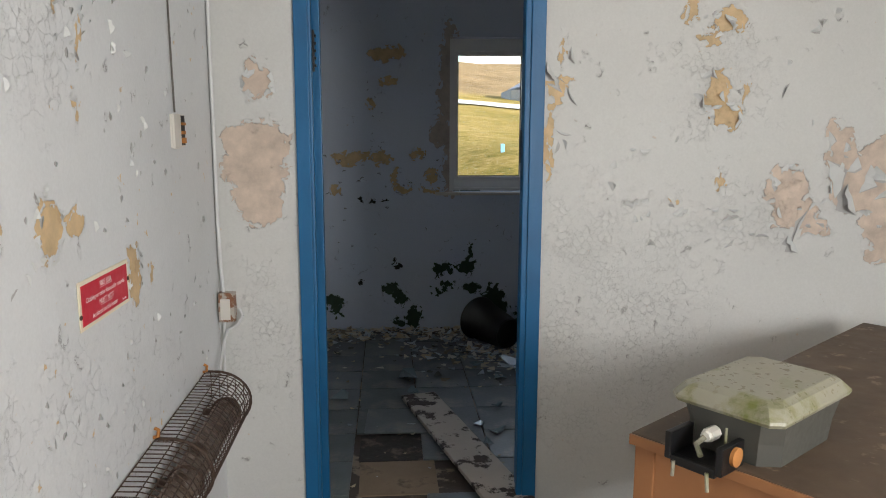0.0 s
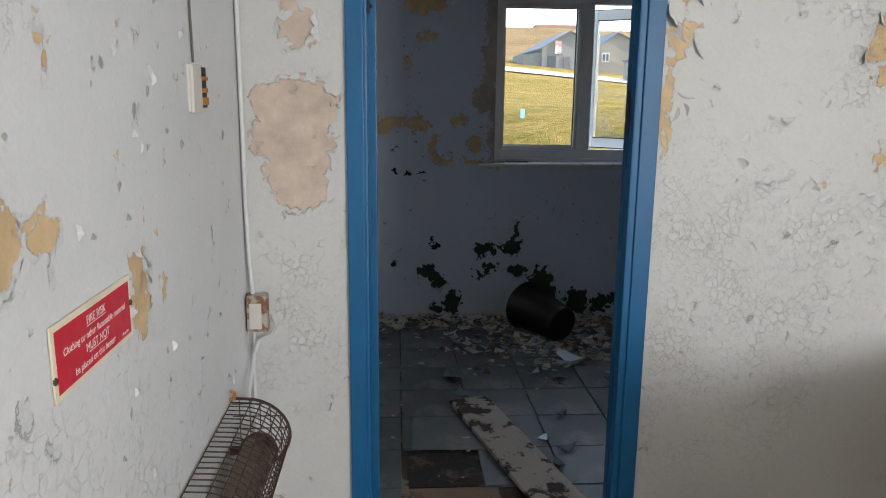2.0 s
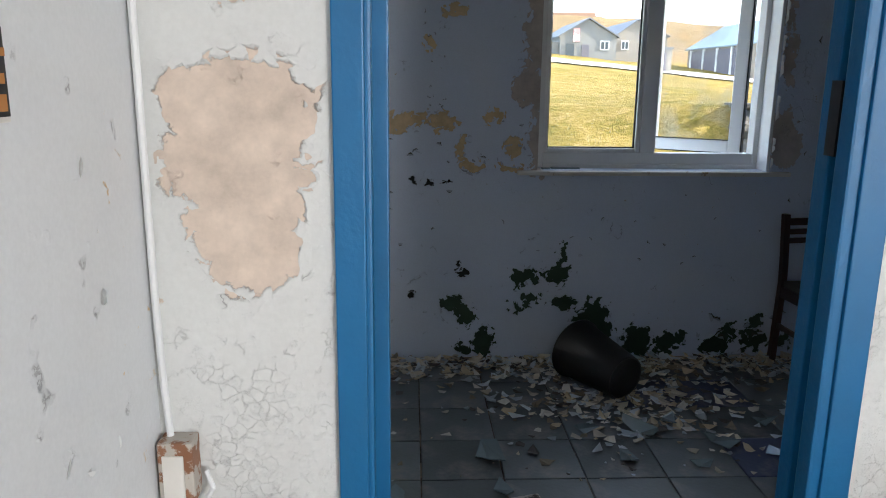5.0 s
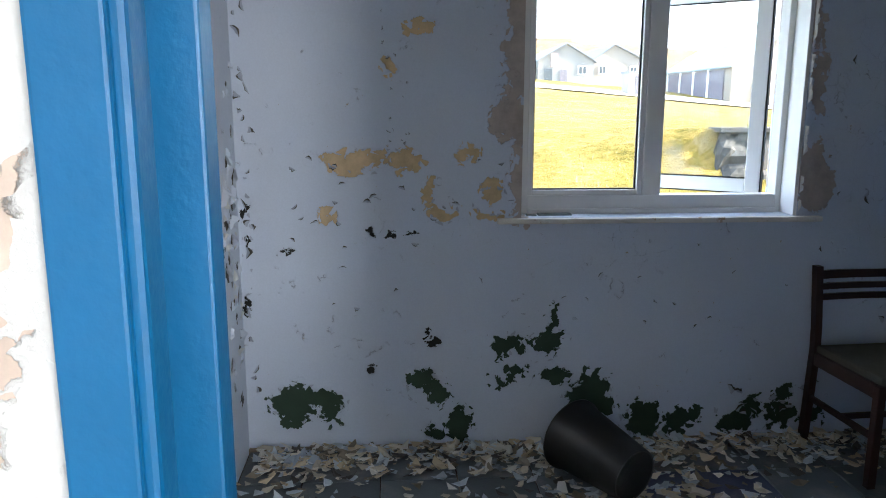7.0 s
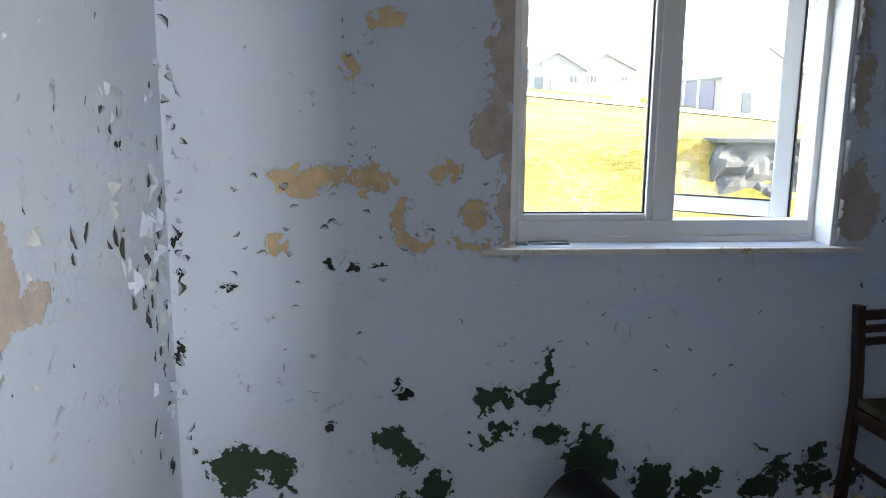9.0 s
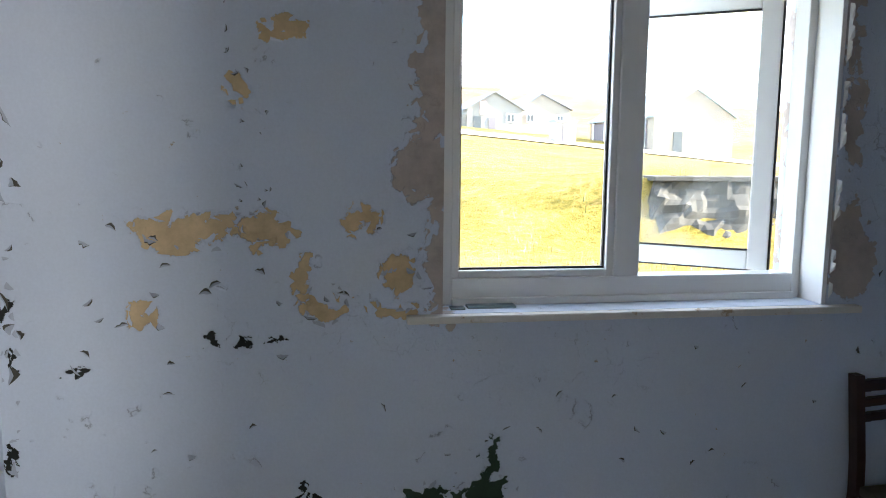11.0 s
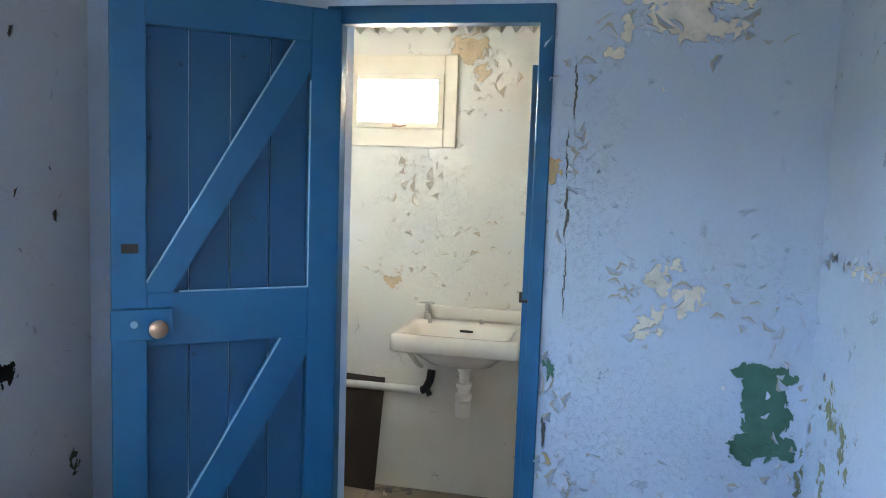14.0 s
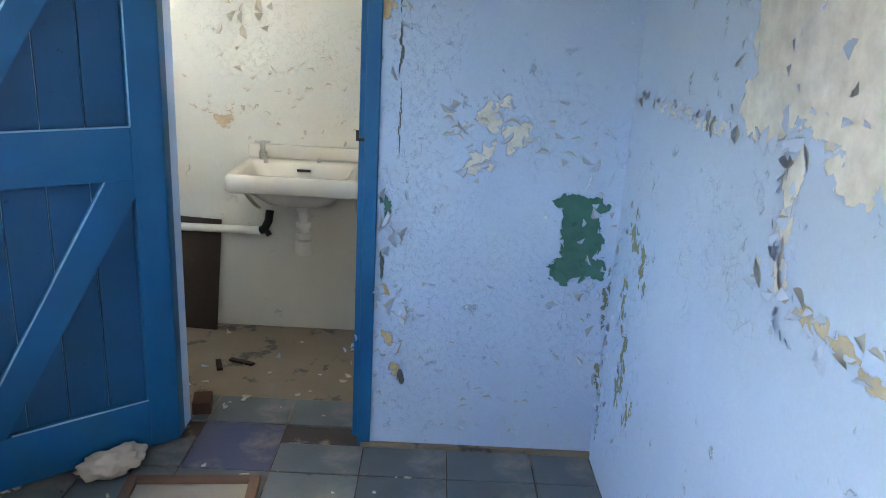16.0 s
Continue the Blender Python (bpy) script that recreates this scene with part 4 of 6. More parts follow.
# ---- black waste bin lying on its side ----
mb = Matrix.Translation((0.765, 4.835, 0.0)) @ Matrix.Rotation(radians(120), 4, "Z") @ Matrix.Translation((0, 0, 0.108)) @ Matrix.Rotation(radians(90 - 6.5), 4, "Y")
bin_ = thing("waste_bin", mb, "black plastic waste bin lying on its side among paint chips", "bin")
bm = bmesh.new()
prof = [(0.0, 0.004), (0.088, 0.004), (0.092, 0.0), (0.100, 0.0), (0.104, 0.006), (0.140, 0.325), (0.149, 0.325), (0.149, 0.334), (0.137, 0.334), (0.099, 0.012), (0.0, 0.012)]
lathe(bm, prof, 40)
local("body", bm, M_BLACK, bin_, "", True)
bm = bmesh.new()
tube(bm, [(0.098 * math.cos(2 * math.pi * k / 30), 0.098 * math.sin(2 * math.pi * k / 30), 0.0) for k in range(31)], 0.003, 6)
local("base_rim", bm, mat("scuffed_grey_plastic", (0.06, 0.06, 0.058), 0.5), bin_, "scuffed base rim")

# ---- fallen painted board across the doorway ----
pa, pb = Vector((0.145, 3.99, 0)), Vector((0.475, 2.72, 0))
ln = (pb - pa).length
plank = tagged(part("plank", boxes((0, ln, -0.092, 0.092, 0, 0.02, 0.003)), M_PLANK), "flaking cream-painted board lying across the tiles", "board")
plank.matrix_basis = Matrix.Translation((pa.x, pa.y, 0.011)) @ Matrix.Rotation(math.atan2(pb.y - pa.y, pb.x - pa.x), 4, "Z") @ Matrix.Rotation(radians(-0.3), 4, "Y")

# ---- loose bits on the floor ----
rng = random.Random(11)


def chip(bm, x, y, z, r, tilt=18, thick=0.0012):
    n = rng.randint(4, 7)
    m = Matrix.Translation((x, y, z)) @ Euler((radians(rng.uniform(-tilt, tilt)), radians(rng.uniform(-tilt, tilt)), rng.uniform(0, 6.28))).to_matrix().to_4x4()
    ring = []
    for k in range(n):
        a = 2 * math.pi * (k + rng.uniform(-0.3, 0.3)) / n
        q = r * rng.uniform(0.55, 1.15)
        ring.append((q * math.cos(a) * 1.25, q * math.sin(a) * 0.8))
    up = [bm.verts.new(m @ Vector((x_, y_, thick + 0.35 * (x_ * x_) / max(r, 0.001)))) for x_, y_ in ring]
    dn = [bm.verts.new(m @ Vector((x_, y_, 0.35 * (x_ * x_) / max(r, 0.001)))) for x_, y_ in ring]
    bm.faces.new(up), bm.faces.new(dn[::-1])
    for k in range(n):
        bm.faces.new((dn[k], dn[(k + 1) % n], up[(k + 1) % n], up[k]))


bm = bmesh.new()
for _ in range(1500):  # heaped along the window wall
    x = rng.uniform(-0.68, 2.6)
    y = YF - 0.02 - abs(rng.gauss(0, 0.13))
    chip(bm, x, max(y, 4.7), 0.004 + rng.random() * 0.02 * max(0, 1 - (YF - y) / 0.2), rng.uniform(0.008, 0.036))
for _ in range(520):  # spilled round the bin
    x, y = rng.gauss(0.75, 0.32), rng.gauss(4.85, 0.22)
    if -0.6 < x < 2 and 4.2 < y < YF - 0.03:
        chip(bm, x, y, 0.003, rng.uniform(0.008, 0.036), 8)
for _ in range(260):
    chip(bm, rng.uniform(-0.6, 2.5), rng.uniform(3.0, 5.2), 0.002, rng.uniform(0.004, 0.018), 6)
for _ in range(120):
    chip(bm, rng.gauss(-0.45, 0.14) if rng.random() < 0.6 else rng.uniform(2.2, 2.6), rng.uniform(4.8, 5.33), 0.004, rng.uniform(0.01, 0.03))
tagged(part("paint_chips", bm, M_CHIPS), "fallen paint chips heaped along the wall foot", "debris", kind="stuff")
bm = bmesh.new()
for _ in range(60):
    chip(bm, rng.uniform(2.85, 3.6), rng.uniform(3.6, 4.9), 0.0, rng.uniform(0.006, 0.02), 8)
tagged(part("paint_chips", bm, M_CHIPS), "pale paint flakes on the wash room floor", "debris", kind="stuff")
for x, y, r in ((0.10, 4.33, 0.09), (0.13, 4.08, 0.05), (0.62, 4.30, 0.06), (0.90, 4.25, 0.05), (1.05, 4.42, 0.07), (1.22, 4.30, 0.06), (0.75, 4.52, 0.08), (0.52, 4.55, 0.06), (0.9, 4.62, 0.06), (0.42, 3.62, 0.035), (0.50, 3.52, 0.04), (0.44, 3.40, 0.03), (-0.27, 4.02, 0.07), (1.3, 4.6, 0.05), (0.55, 3.85, 0.03)):
    bm = bmesh.new()
    chip(bm, 0, 0, 0, r, 0.1, 0.003)
    o = tagged(part("glass_shard", bm, M_SHARD), "pale blue-grey broken glass shard on the tiles", "glass shard", "shards on the floor")
    o.matrix_basis = pose(x, y, 0.004)

# ---- first room: heater, sign, switch, box, desk, lamp ----
heater = thing("tube_heater", pose(XL1, 0, 0), "rusty tubular wall heater behind a wire mesh guard", "heater")
HY0, HY1, HZ = 0.55, 2.60, 0.535
bm = bmesh.new()
tube(bm, [(0.075, HY0 + 0.02, HZ - 0.02), (0.075, HY1 - 0.03, HZ - 0.02)], 0.042, 20)
local("heater_tube", bm, M_TUBE, heater, "rust-stained heater tube", True)


def guard_curve(t):
    """The guard's cross-section: from the wall, over the front, back to the wall."""
    a = -math.pi / 2 + math.pi * t
    return 0.028 + 0.118 * math.cos(a) if 0 < t < 1 else 0.004, HZ + 0.10 * math.sin(a)


bm = bmesh.new()
NY, NT = int((HY1 - HY0) / 0.024), 15
for k in range(NY + 1):
    y = HY0 + (HY1 - HY0) * k / NY
    tube(bm, [(guard_curve(q / NT)[0], y, guard_curve(q / NT)[1]) for q in range(NT + 1)], 0.0016, 4, False)
for q in range(NT + 1):
    x, z = guard_curve(q / NT)
    tube(bm, [(x + 0.001, HY0, z), (x + 0.001, HY1, z)], 0.0016, 4, False)
for k in range(6):  # end grille
    z = HZ - 0.085 + k * 0.034
    xr = 0.028 + 0.118 * math.sqrt(max(0, 1 - ((z - HZ) / 0.1) ** 2))
    tube(bm, [(0.002, HY1, z), (xr, HY1, z)], 0.0016, 4, False)
for k in range(5):
    x = 0.02 + k * 0.026
    h = 0.1 * math.sqrt(max(0, 1 - (max(0, x - 0.028) / 0.118) ** 2))
    tube(bm, [(x, HY1, HZ - h), (x, HY1, HZ + h)], 0.0016, 4, False)
local("wire_guard", bm, M_RUST, heater, "rusty wire mesh guard")
for y in (HY0, 1.2, 2.06, HY1):
    bm = bmesh.new()
    tube(bm, [(guard_curve(q / NT)[0] + 0.001, y, guard_curve(q / NT)[1]) for q in range(NT + 1)], 0.0042, 6)
    local("hoop", bm, M_RUST, heater)
for y in (1.2, 2.06, 2.55):
    bm = bmesh.new()
    tube(bm, [(0.004, y, HZ - 0.02), (0.035, y, HZ - 0.02)], 0.012, 8)
    tube(bm, [(0.075 + 0.045 * math.cos(a * math.pi / 8), y, HZ - 0.02 + 0.045 * math.sin(a * math.pi / 8)) for a in range(17)], 0.004, 6)
    local("bracket", bm, M_RUST, heater)
for y in (1.2, 2.06, 2.58):
    bm = bmesh.new()
    tube(bm, [(0.0, y, HZ + 0.105), (0.012, y, HZ + 0.108), (0.014, y, HZ + 0.125), (0.004, y, HZ + 0.13)], 0.005, 6)
    local("clip", bm, M_ORANGE_RUST, heater, "orange rusted fixing clip")

sign = thing("sign", Matrix(((0, 0, 1, XL1 + 0.001), (1, 0, 0, 1.665), (0, 1, 0, 1.027), (0, 0, 0, 1))), "red fire risk notice with white lettering on the wall", "sign")
local("border", boxes((0, 0.278, 0, 0.1, 0, 0.003, 0.001)), M_SIGN_W, sign, "yellowed cream border")
local("red_field", boxes((0.01, 0.268, 0.009, 0.091, 0.003, 0.0038)), M_SIGN_R, sign, "red printed field")


def lettering(text, x, y, size, parent):
    c = bpy.data.curves.new("lettering", "FONT")
    c.body, c.size, c.align_x, c.extrude = text, size, "CENTER", 0.0001
    tmp = new("lettering_source", c)
    bpy.context.view_layer.update()
    me = bpy.data.meshes.new_from_object(tmp.evaluated_get(bpy.context.evaluated_depsgraph_get()))
    bpy.data.objects.remove(tmp)
    me.materials.clear()
    me.materials.append(M_SIGN_T)
    o = new("lettering", me)
    o.parent = parent
    o.matrix_basis = pose(x, y, 0.0041)
    o["label"] = "white printed lettering"


lettering("FIRE RISK", 0.139, 0.072, 0.0165, sign)
lettering("Clothing or other flammable material", 0.139, 0.053, 0.0145, sign)
lettering("MUST NOT", 0.139, 0.035, 0.0165, sign)
lettering("be placed on this heater", 0.13, 0.016, 0.0145, sign)
lettering("By order", 0.243, 0.014, 0.007, sign)
local("underline", boxes((0.105, 0.173, 0.0690, 0.0700, 0.0040, 0.0043)), M_SIGN_T, sign)
local("underline", boxes((0.107, 0.171, 0.032, 0.033, 0.0040, 0.0043)), M_SIGN_T, sign)
for x, y in ((0.004, 0.03), (0.274, 0.055)):
    bm = bmesh.new()
    lathe(bm, [(0.0, 0.006), (0.004, 0.005), (0.0055, 0.003), (0.0055, 0.002)], 10, Matrix.Translation((x, y, 0)))
    local("screw", bm, M_RUST, sign, "rusted screw head")

sw = thing("switch_box", pose(XL1, 2.425, 1.418), "broken cream switch box on the wall with its cover half off", "switch")
local("back_box", boxes((0.0, 0.006, -0.065, 0.062, -0.05, 0.045, 0.001)), M_BAKELITE, sw)
local("cover", boxes((0.006, 0.013, -0.065, 0.002, -0.052, 0.046, 0.002)), M_BAKELITE, sw, "cracked cream cover")
# no hollow is cut: a black plate supplies its shade
local("opening", boxes((0.0062, 0.0085, 0.003, 0.058, -0.044, 0.042)), M_GASKET_SHADE, sw, "black plate standing for the shaded hollow of the broken switch")
local("terminal", boxes((0.0085, 0.016, 0.016, 0.045, 0.014, 0.022), (0.0085, 0.016, 0.014, 0.04, -0.012, -0.002), (0.0085, 0.018, 0.018, 0.036, -0.038, -0.022)), M_ORANGE_RUST, sw, "brown corroded terminals")
bm = bmesh.new()
tube(bm, [(XL1 + 0.004, 2.40, 1.468), (XL1 + 0.004, 2.39, 1.7), (XL1 + 0.004, 2.37, H)], 0.003, 6)
tagged(part("cable", bm, mat("dark_cable", (0.12, 0.11, 0.10), 0.6)), "thin dark cable running up the wall", "cable")
jb = thing("fused_outlet", pose(XL1 + 0.036, YP0, 0.800), "small rusty metal outlet box in the corner", "outlet box")
local("box", boxes((-0.03, 0.026, -0.045, 0.0, -0.055, 0.05, 0.004)), M_BOX, jb)
local("cover_plate", boxes((-0.022, 0.012, -0.048, -0.045, -0.045, 0.03, 0.002)), M_BAKELITE, jb, "cream cover plate")
bm = bmesh.new()
tube(bm, [(XL1 + 0.02, YP0 - 0.014, 0.85), (XL1 + 0.014, YP0 - 0.012, 0.95), (XL1 + 0.011, YP0 - 0.012, 1.1), (XL1 + 0.009, YP0 - 0.012, H)], 0.006, 8)
tagged(part("cable", bm, M_CABLE), "painted cable running up the corner", "cable")
bm = bmesh.new()
tube(bm, [(XL1 + 0.075, YP0 - 0.02, 0.79), (XL1 + 0.088, YP0 - 0.03, 0.765), (XL1 + 0.07, YP0 - 0.03, 0.735), (XL1 + 0.035, YP0 - 0.03, 0.715), (XL1 + 0.022, YP0 - 0.04, 0.68), (XL1 + 0.025, 2.7, 0.60), (XL1 + 0.07, 2.575, 0.53)], 0.0045, 8)
tube(bm, [(XL1 + 0.02, YP0 - 0.014, 0.76), (XL1 + 0.016, YP0 - 0.02, 0.6), (XL1 + 0.016, YP0 - 0.02, 0.42)], 0.004, 8)
tagged(part("cable", bm, M_CABLE), "white flex looping from the outlet to the heater", "cable")

dm = Matrix.Translation((0.551, 1.761, 0.0)) @ Matrix.Rotation(math.atan2(2.661 - 1.761, 1.694 - 0.551), 4, "Z")
desk = thing("desk", dm, "old orange-brown wooden desk with a grimy top", "desk")
DLN, DWD = 1.44, 0.62
local("top", boxes((-0.008, DLN, -DWD, 0.008, 0.722, 0.75, 0.005)), M_DESKTOP, desk, "grimy scratched wooden desktop")
local("top_edge", boxes((-0.014, -0.008, -DWD, 0.008, 0.724, 0.748, 0.002)), M_DESK, desk)
local("end_panel", boxes((0.004, 0.024, -DWD + 0.06, -0.05, 0.06, 0.722, 0.002)), M_DESK, desk)
for x, y in ((0, -0.05), (0, -DWD + 0.005), (DLN - 0.06, -0.05), (DLN - 0.06, -DWD + 0.005)):
    local("leg", boxes((x, x + 0.05, y, y + 0.05, 0, 0.722, 0.003)), M_DESK, desk)
local("side_panel", boxes((0.05, DLN - 0.06, -0.03, -0.012, 0.25, 0.722, 0.002)), M_DESK, desk)
local("apron", boxes((0.05, DLN - 0.06, -DWD + 0.01, -DWD + 0.03, 0.60, 0.722, 0.002)), M_DESK, desk)

lamp = thing("bulkhead_lamp", Matrix.Translation((0.815, 1.712, 0.75)) @ Matrix.Rotation(math.atan2(-0.187, 0.136), 4, "Z"), "detached bulkhead lamp with an algae-stained lens on the desk", "lamp fitting")
# local x along the lamp's short front edge, y towards its far end
LW, LL = 0.235, 0.33
bm = bmesh.new()
prof_ = [(0.86, 0.0), (0.90, 0.05), (0.98, 0.098)]
rings = []
for k, z in prof_:
    hw, hl, c = LW / 2 * k, LL / 2 * k, 0.035
    rings.append([bm.verts.new((x, y, z)) for x, y in ((-hw + c, -hl), (hw - c, -hl), (hw, -hl + c), (hw, hl - c), (hw - c, hl), (-hw + c, hl), (-hw, hl - c), (-hw, -hl + c))])
bm.faces.new(rings[0])
bm.faces.new(rings[-1])
for u, v in zip(rings, rings[1:]):
    for k in range(8):
        bm.faces.new((u[k], u[(k + 1) % 8], v[(k + 1) % 8], v[k]))
local("casing", bm, M_LAMPBODY, lamp, "dark grey plastic casing")
bm = bmesh.new()
rings = []
for k, z in ((1.04, 0.100), (1.07, 0.108), (1.06, 0.114), (0.94, 0.134), (0.82, 0.142), (0.78, 0.143)):
    hw, hl, c = LW / 2 * k, LL / 2 * k, 0.022
    rings.append([bm.verts.new((x, y, z)) for x, y in ((-hw + c, -hl), (hw - c, -hl), (hw, -hl + c), (hw, hl - c), (hw - c, hl), (-hw + c, hl), (-hw, hl - c), (-hw, -hl + c))])
bm.faces.new(rings[0])
bm.faces.new(rings[-1])
for u, v in zip(rings, rings[1:]):
    for k in range(8):
        bm.faces.new((u[k], u[(k + 1) % 8], v[(k + 1) % 8], v[k]))
local("lens", bm, M_LENS, lamp, "cloudy prismatic lens stained green with algae")
brk = local("end_bracket", boxes((-0.085, -0.07, -LL / 2 - 0.075, -LL / 2 + 0.012, -0.004, 0.055, 0.003), (0.03, 0.045, -LL / 2 - 0.075, -LL / 2 + 0.012, -0.004, 0.055, 0.003), (-0.07, 0.03, -LL / 2 - 0.075, -LL / 2 - 0.06, -0.012, 0.008, 0.003), (-0.07, 0.03, -LL / 2 - 0.06, -LL / 2 + 0.01, 0.0, 0.006)), M_BLACK, lamp, "broken black end bracket")
bm = bmesh.new()
tube(bm, [(-0.02, -LL / 2 + 0.01, 0.05), (-0.02, -LL / 2 - 0.02, 0.05)], 0.015, 8)
tube(bm, [(-0.02, -LL / 2 - 0.02, 0.05), (-0.02, -LL / 2 - 0.03, 0.05)], 0.011, 8)
local("cable_gland", bm, M_PIPE, lamp, "white plastic cable gland")
for pts, rad in (([(-0.02, -LL / 2 - 0.03, 0.05), (-0.03, -LL / 2 - 0.045, 0.035), (-0.01, -LL / 2 - 0.06, 0.02)], 0.006), ([(0.015, -LL / 2 - 0.01, 0.075), (0.02, -LL / 2 - 0.02, 0.045)], 0.003), ([(-0.06, -LL / 2 - 0.078, -0.002), (-0.06, -LL / 2 - 0.08, -0.035)], 0.004), ([(0.015, -LL / 2 - 0.078, -0.002), (0.02, -LL / 2 - 0.08, -0.04)], 0.004)):
    bm = bmesh.new()
    tube(bm, pts, rad, 7)
    local("wire_end", bm, M_LENS, lamp, "cut cream wire end")
bm = bmesh.new()
lathe(bm, [(0, 0), (0.02, 0), (0.02, 0.008), (0.008, 0.01), (0, 0.01)], 16, Matrix.Translation((0.046, -LL / 2 - 0.03, 0.03)) @ Matrix.Rotation(radians(90), 4, "Y"))
local("washer", bm, M_ORANGE_RUST, lamp, "rusty round washer")

# ---- second room: wall switch, rag, empty frame ----
swb = thing("light_switch", Matrix.Translation((XL2, 4.075, 1.235)) @ Matrix.Rotation(radians(90), 4, "Y"), "round black bakelite light switch on the wall", "switch")
bm = bmesh.new()
lathe(bm, [(0.0, 0.0), (0.042, 0.0), (0.042, 0.008), (0.036, 0.02), (0.026, 0.03), (0.0, 0.034)], 24)
local("base", bm, M_BLACK, swb, "", True)
bm = bmesh.new()
tube(bm, [(0, 0, 0.03), (-0.012, 0, 0.052)], [0.007, 0.009], 10)
local("toggle", bm, M_BLACK, swb)

bm = bmesh.new()
bmesh.ops.create_icosphere(bm, subdivisions=4, radius=1.0)
for v in bm.verts:
    c = v.co.copy()
    nz = noise.noise(c * 2.1) * 0.35 + noise.noise(c * 5.0) * 0.16
    v.co = Vector((c.x * 0.105 * (1 + nz), c.y * 0.06 * (1 + nz * 1.5), max(0.0, 0.035 + c.z * 0.035 * (1 + 2 * nz))))
rag = tagged(part("rag", bm, M_CLOTH, smooth=True), "crumpled dirty cream cloth on the floor by the door", "cloth")
rag.matrix_basis = pose(2.43, 4.545, 0.002, 0, 0, -48)
pf = thing("empty_frame", pose(2.10, 4.235, 0.003, 0, 0, 5), "brown wooden frame with a beige panel lying on the floor", "frame")
local("panel", boxes((-0.27, 0.27, -0.185, 0.185, 0, 0.008)), mat("beige_board", (0.36, 0.31, 0.25), 0.8), pf, "dusty beige panel")
for a in ((-0.3, 0.3, 0.18, 0.215), (-0.3, 0.3, -0.215, -0.18), (-0.3, -0.265, -0.18, 0.18), (0.265, 0.3, -0.18, 0.18)):
    local("frame_bar", boxes((a[0], a[1], a[2], a[3], 0, 0.022, 0.004)), mat("brown_frame_wood", (0.14, 0.075, 0.045), 0.6), pf)

# ---- wash room ----
sink = thing("wash_basin", pose(X3, 4.105, 0.03, 0, 0, 0), "stained white ceramic wash basin on wall brackets", "wash basin")
# x runs back to front as negative, y across
bm = bmesh.new()
W2, D0, RZ = 0.275, 0.40, 0.82


def rrect(x0, x1, hw, z, c, y_shift=0.0, nseg=5):
    """Rounded outline in the horizontal plane."""
    pts = []
    x0 = x0 * 1.12
    for cx, cy, a0 in ((x1 - c, hw - c, 0), (x0 + c, hw - c, 90), (x0 + c, -hw + c, 180), (x1 - c, -hw + c, 270)):
        for k in range(nseg + 1):
            a = radians(a0 + 90 * k / nseg)
            pts.append((cx + c * math.cos(a), cy + c * math.sin(a) + y_shift, z))
    return pts


loops = [rrect(-0.24, -0.08, 0.07, 0.655, 0.06), rrect(-0.30, -0.05, 0.14, 0.675, 0.08), rrect(-0.345, -0.03, 0.19, 0.72, 0.09), rrect(-0.355, -0.02, 0.205, 0.745, 0.06), rrect(-0.392, -0.006, W2 - 0.012, 0.748, 0.03), rrect(-0.40, -0.004, W2, 0.756, 0.025), rrect(-0.40, -0.004, W2, 0.815, 0.025), rrect(-0.392, -0.01, W2 - 0.01, 0.825, 0.025),
         rrect(-0.365, -0.105, W2 - 0.045, 0.822, 0.05), rrect(-0.355, -0.115, W2 - 0.055, 0.81, 0.05), rrect(-0.33, -0.13, W2 - 0.09, 0.74, 0.06), rrect(-0.29, -0.16, 0.10, 0.685, 0.06)]
vv = [[bm.verts.new(p) for p in lp] for lp in loops]
for u, v in zip(vv, vv[1:]):
    for k in range(len(u)):
        bm.faces.new((u[k], u[(k + 1) % len(u)], v[(k + 1) % len(u)], v[k]))
bm.faces.new(vv[0]), bm.faces.new(vv[-1])
local("basin", bm, M_CERAMIC, sink, "", True)
local("upstand", boxes((-0.028, -0.003, -W2, W2, 0.82, 0.885, 0.008)), M_CERAMIC, sink)
local("overflow", boxes((-0.138, -0.128, -0.03, 0.03, 0.788, 0.798)), M_GASKET_SHADE, sink, "dark overflow slot")
tap = bmesh.new()
tube(tap, [(-0.06, 0.20, 0.823), (-0.06, 0.20, 0.86)], 0.017, 12)
tube(tap, [(-0.06, 0.20, 0.86), (-0.06, 0.20, 0.895)], 0.012, 12)
tube(tap, [(-0.06, 0.165, 0.902), (-0.06, 0.235, 0.902)], 0.006, 8)
tube(tap, [(-0.08, 0.20, 0.902), (-0.04, 0.20, 0.902)], 0.006, 8)
tube(tap, [(-0.06, 0.20, 0.842), (-0.10, 0.185, 0.85), (-0.14, 0.17, 0.838), (-0.145, 0.168, 0.822)], 0.009, 10)
local("tap", tap, M_CHROME, sink, "dull chrome pillar tap")
bm = bmesh.new()
lathe(bm, [(0, 0), (0.01, 0), (0.01, 0.012), (0.006, 0.02), (0, 0.021)], 12, Matrix.Translation((-0.085, -0.06, 0.823)))
local("plug_stay", bm, M_CHROME, sink)
for s in (-1, 1):
    bm = bmesh.new()
    tube(bm, [(-0.002, s * 0.235, 0.58), (-0.05, s * 0.24, 0.60), (-0.2, s * 0.252, 0.70), (-0.33, s * 0.255, 0.735), (-0.35, s * 0.255, 0.757)], 0.011, 8)
    tube(bm, [(-0.002, s * 0.235, 0.75), (-0.34, s * 0.25, 0.75)], 0.008, 8)
    local("bracket", bm, M_CREAM_FRAME, sink, "cream-painted iron bracket")
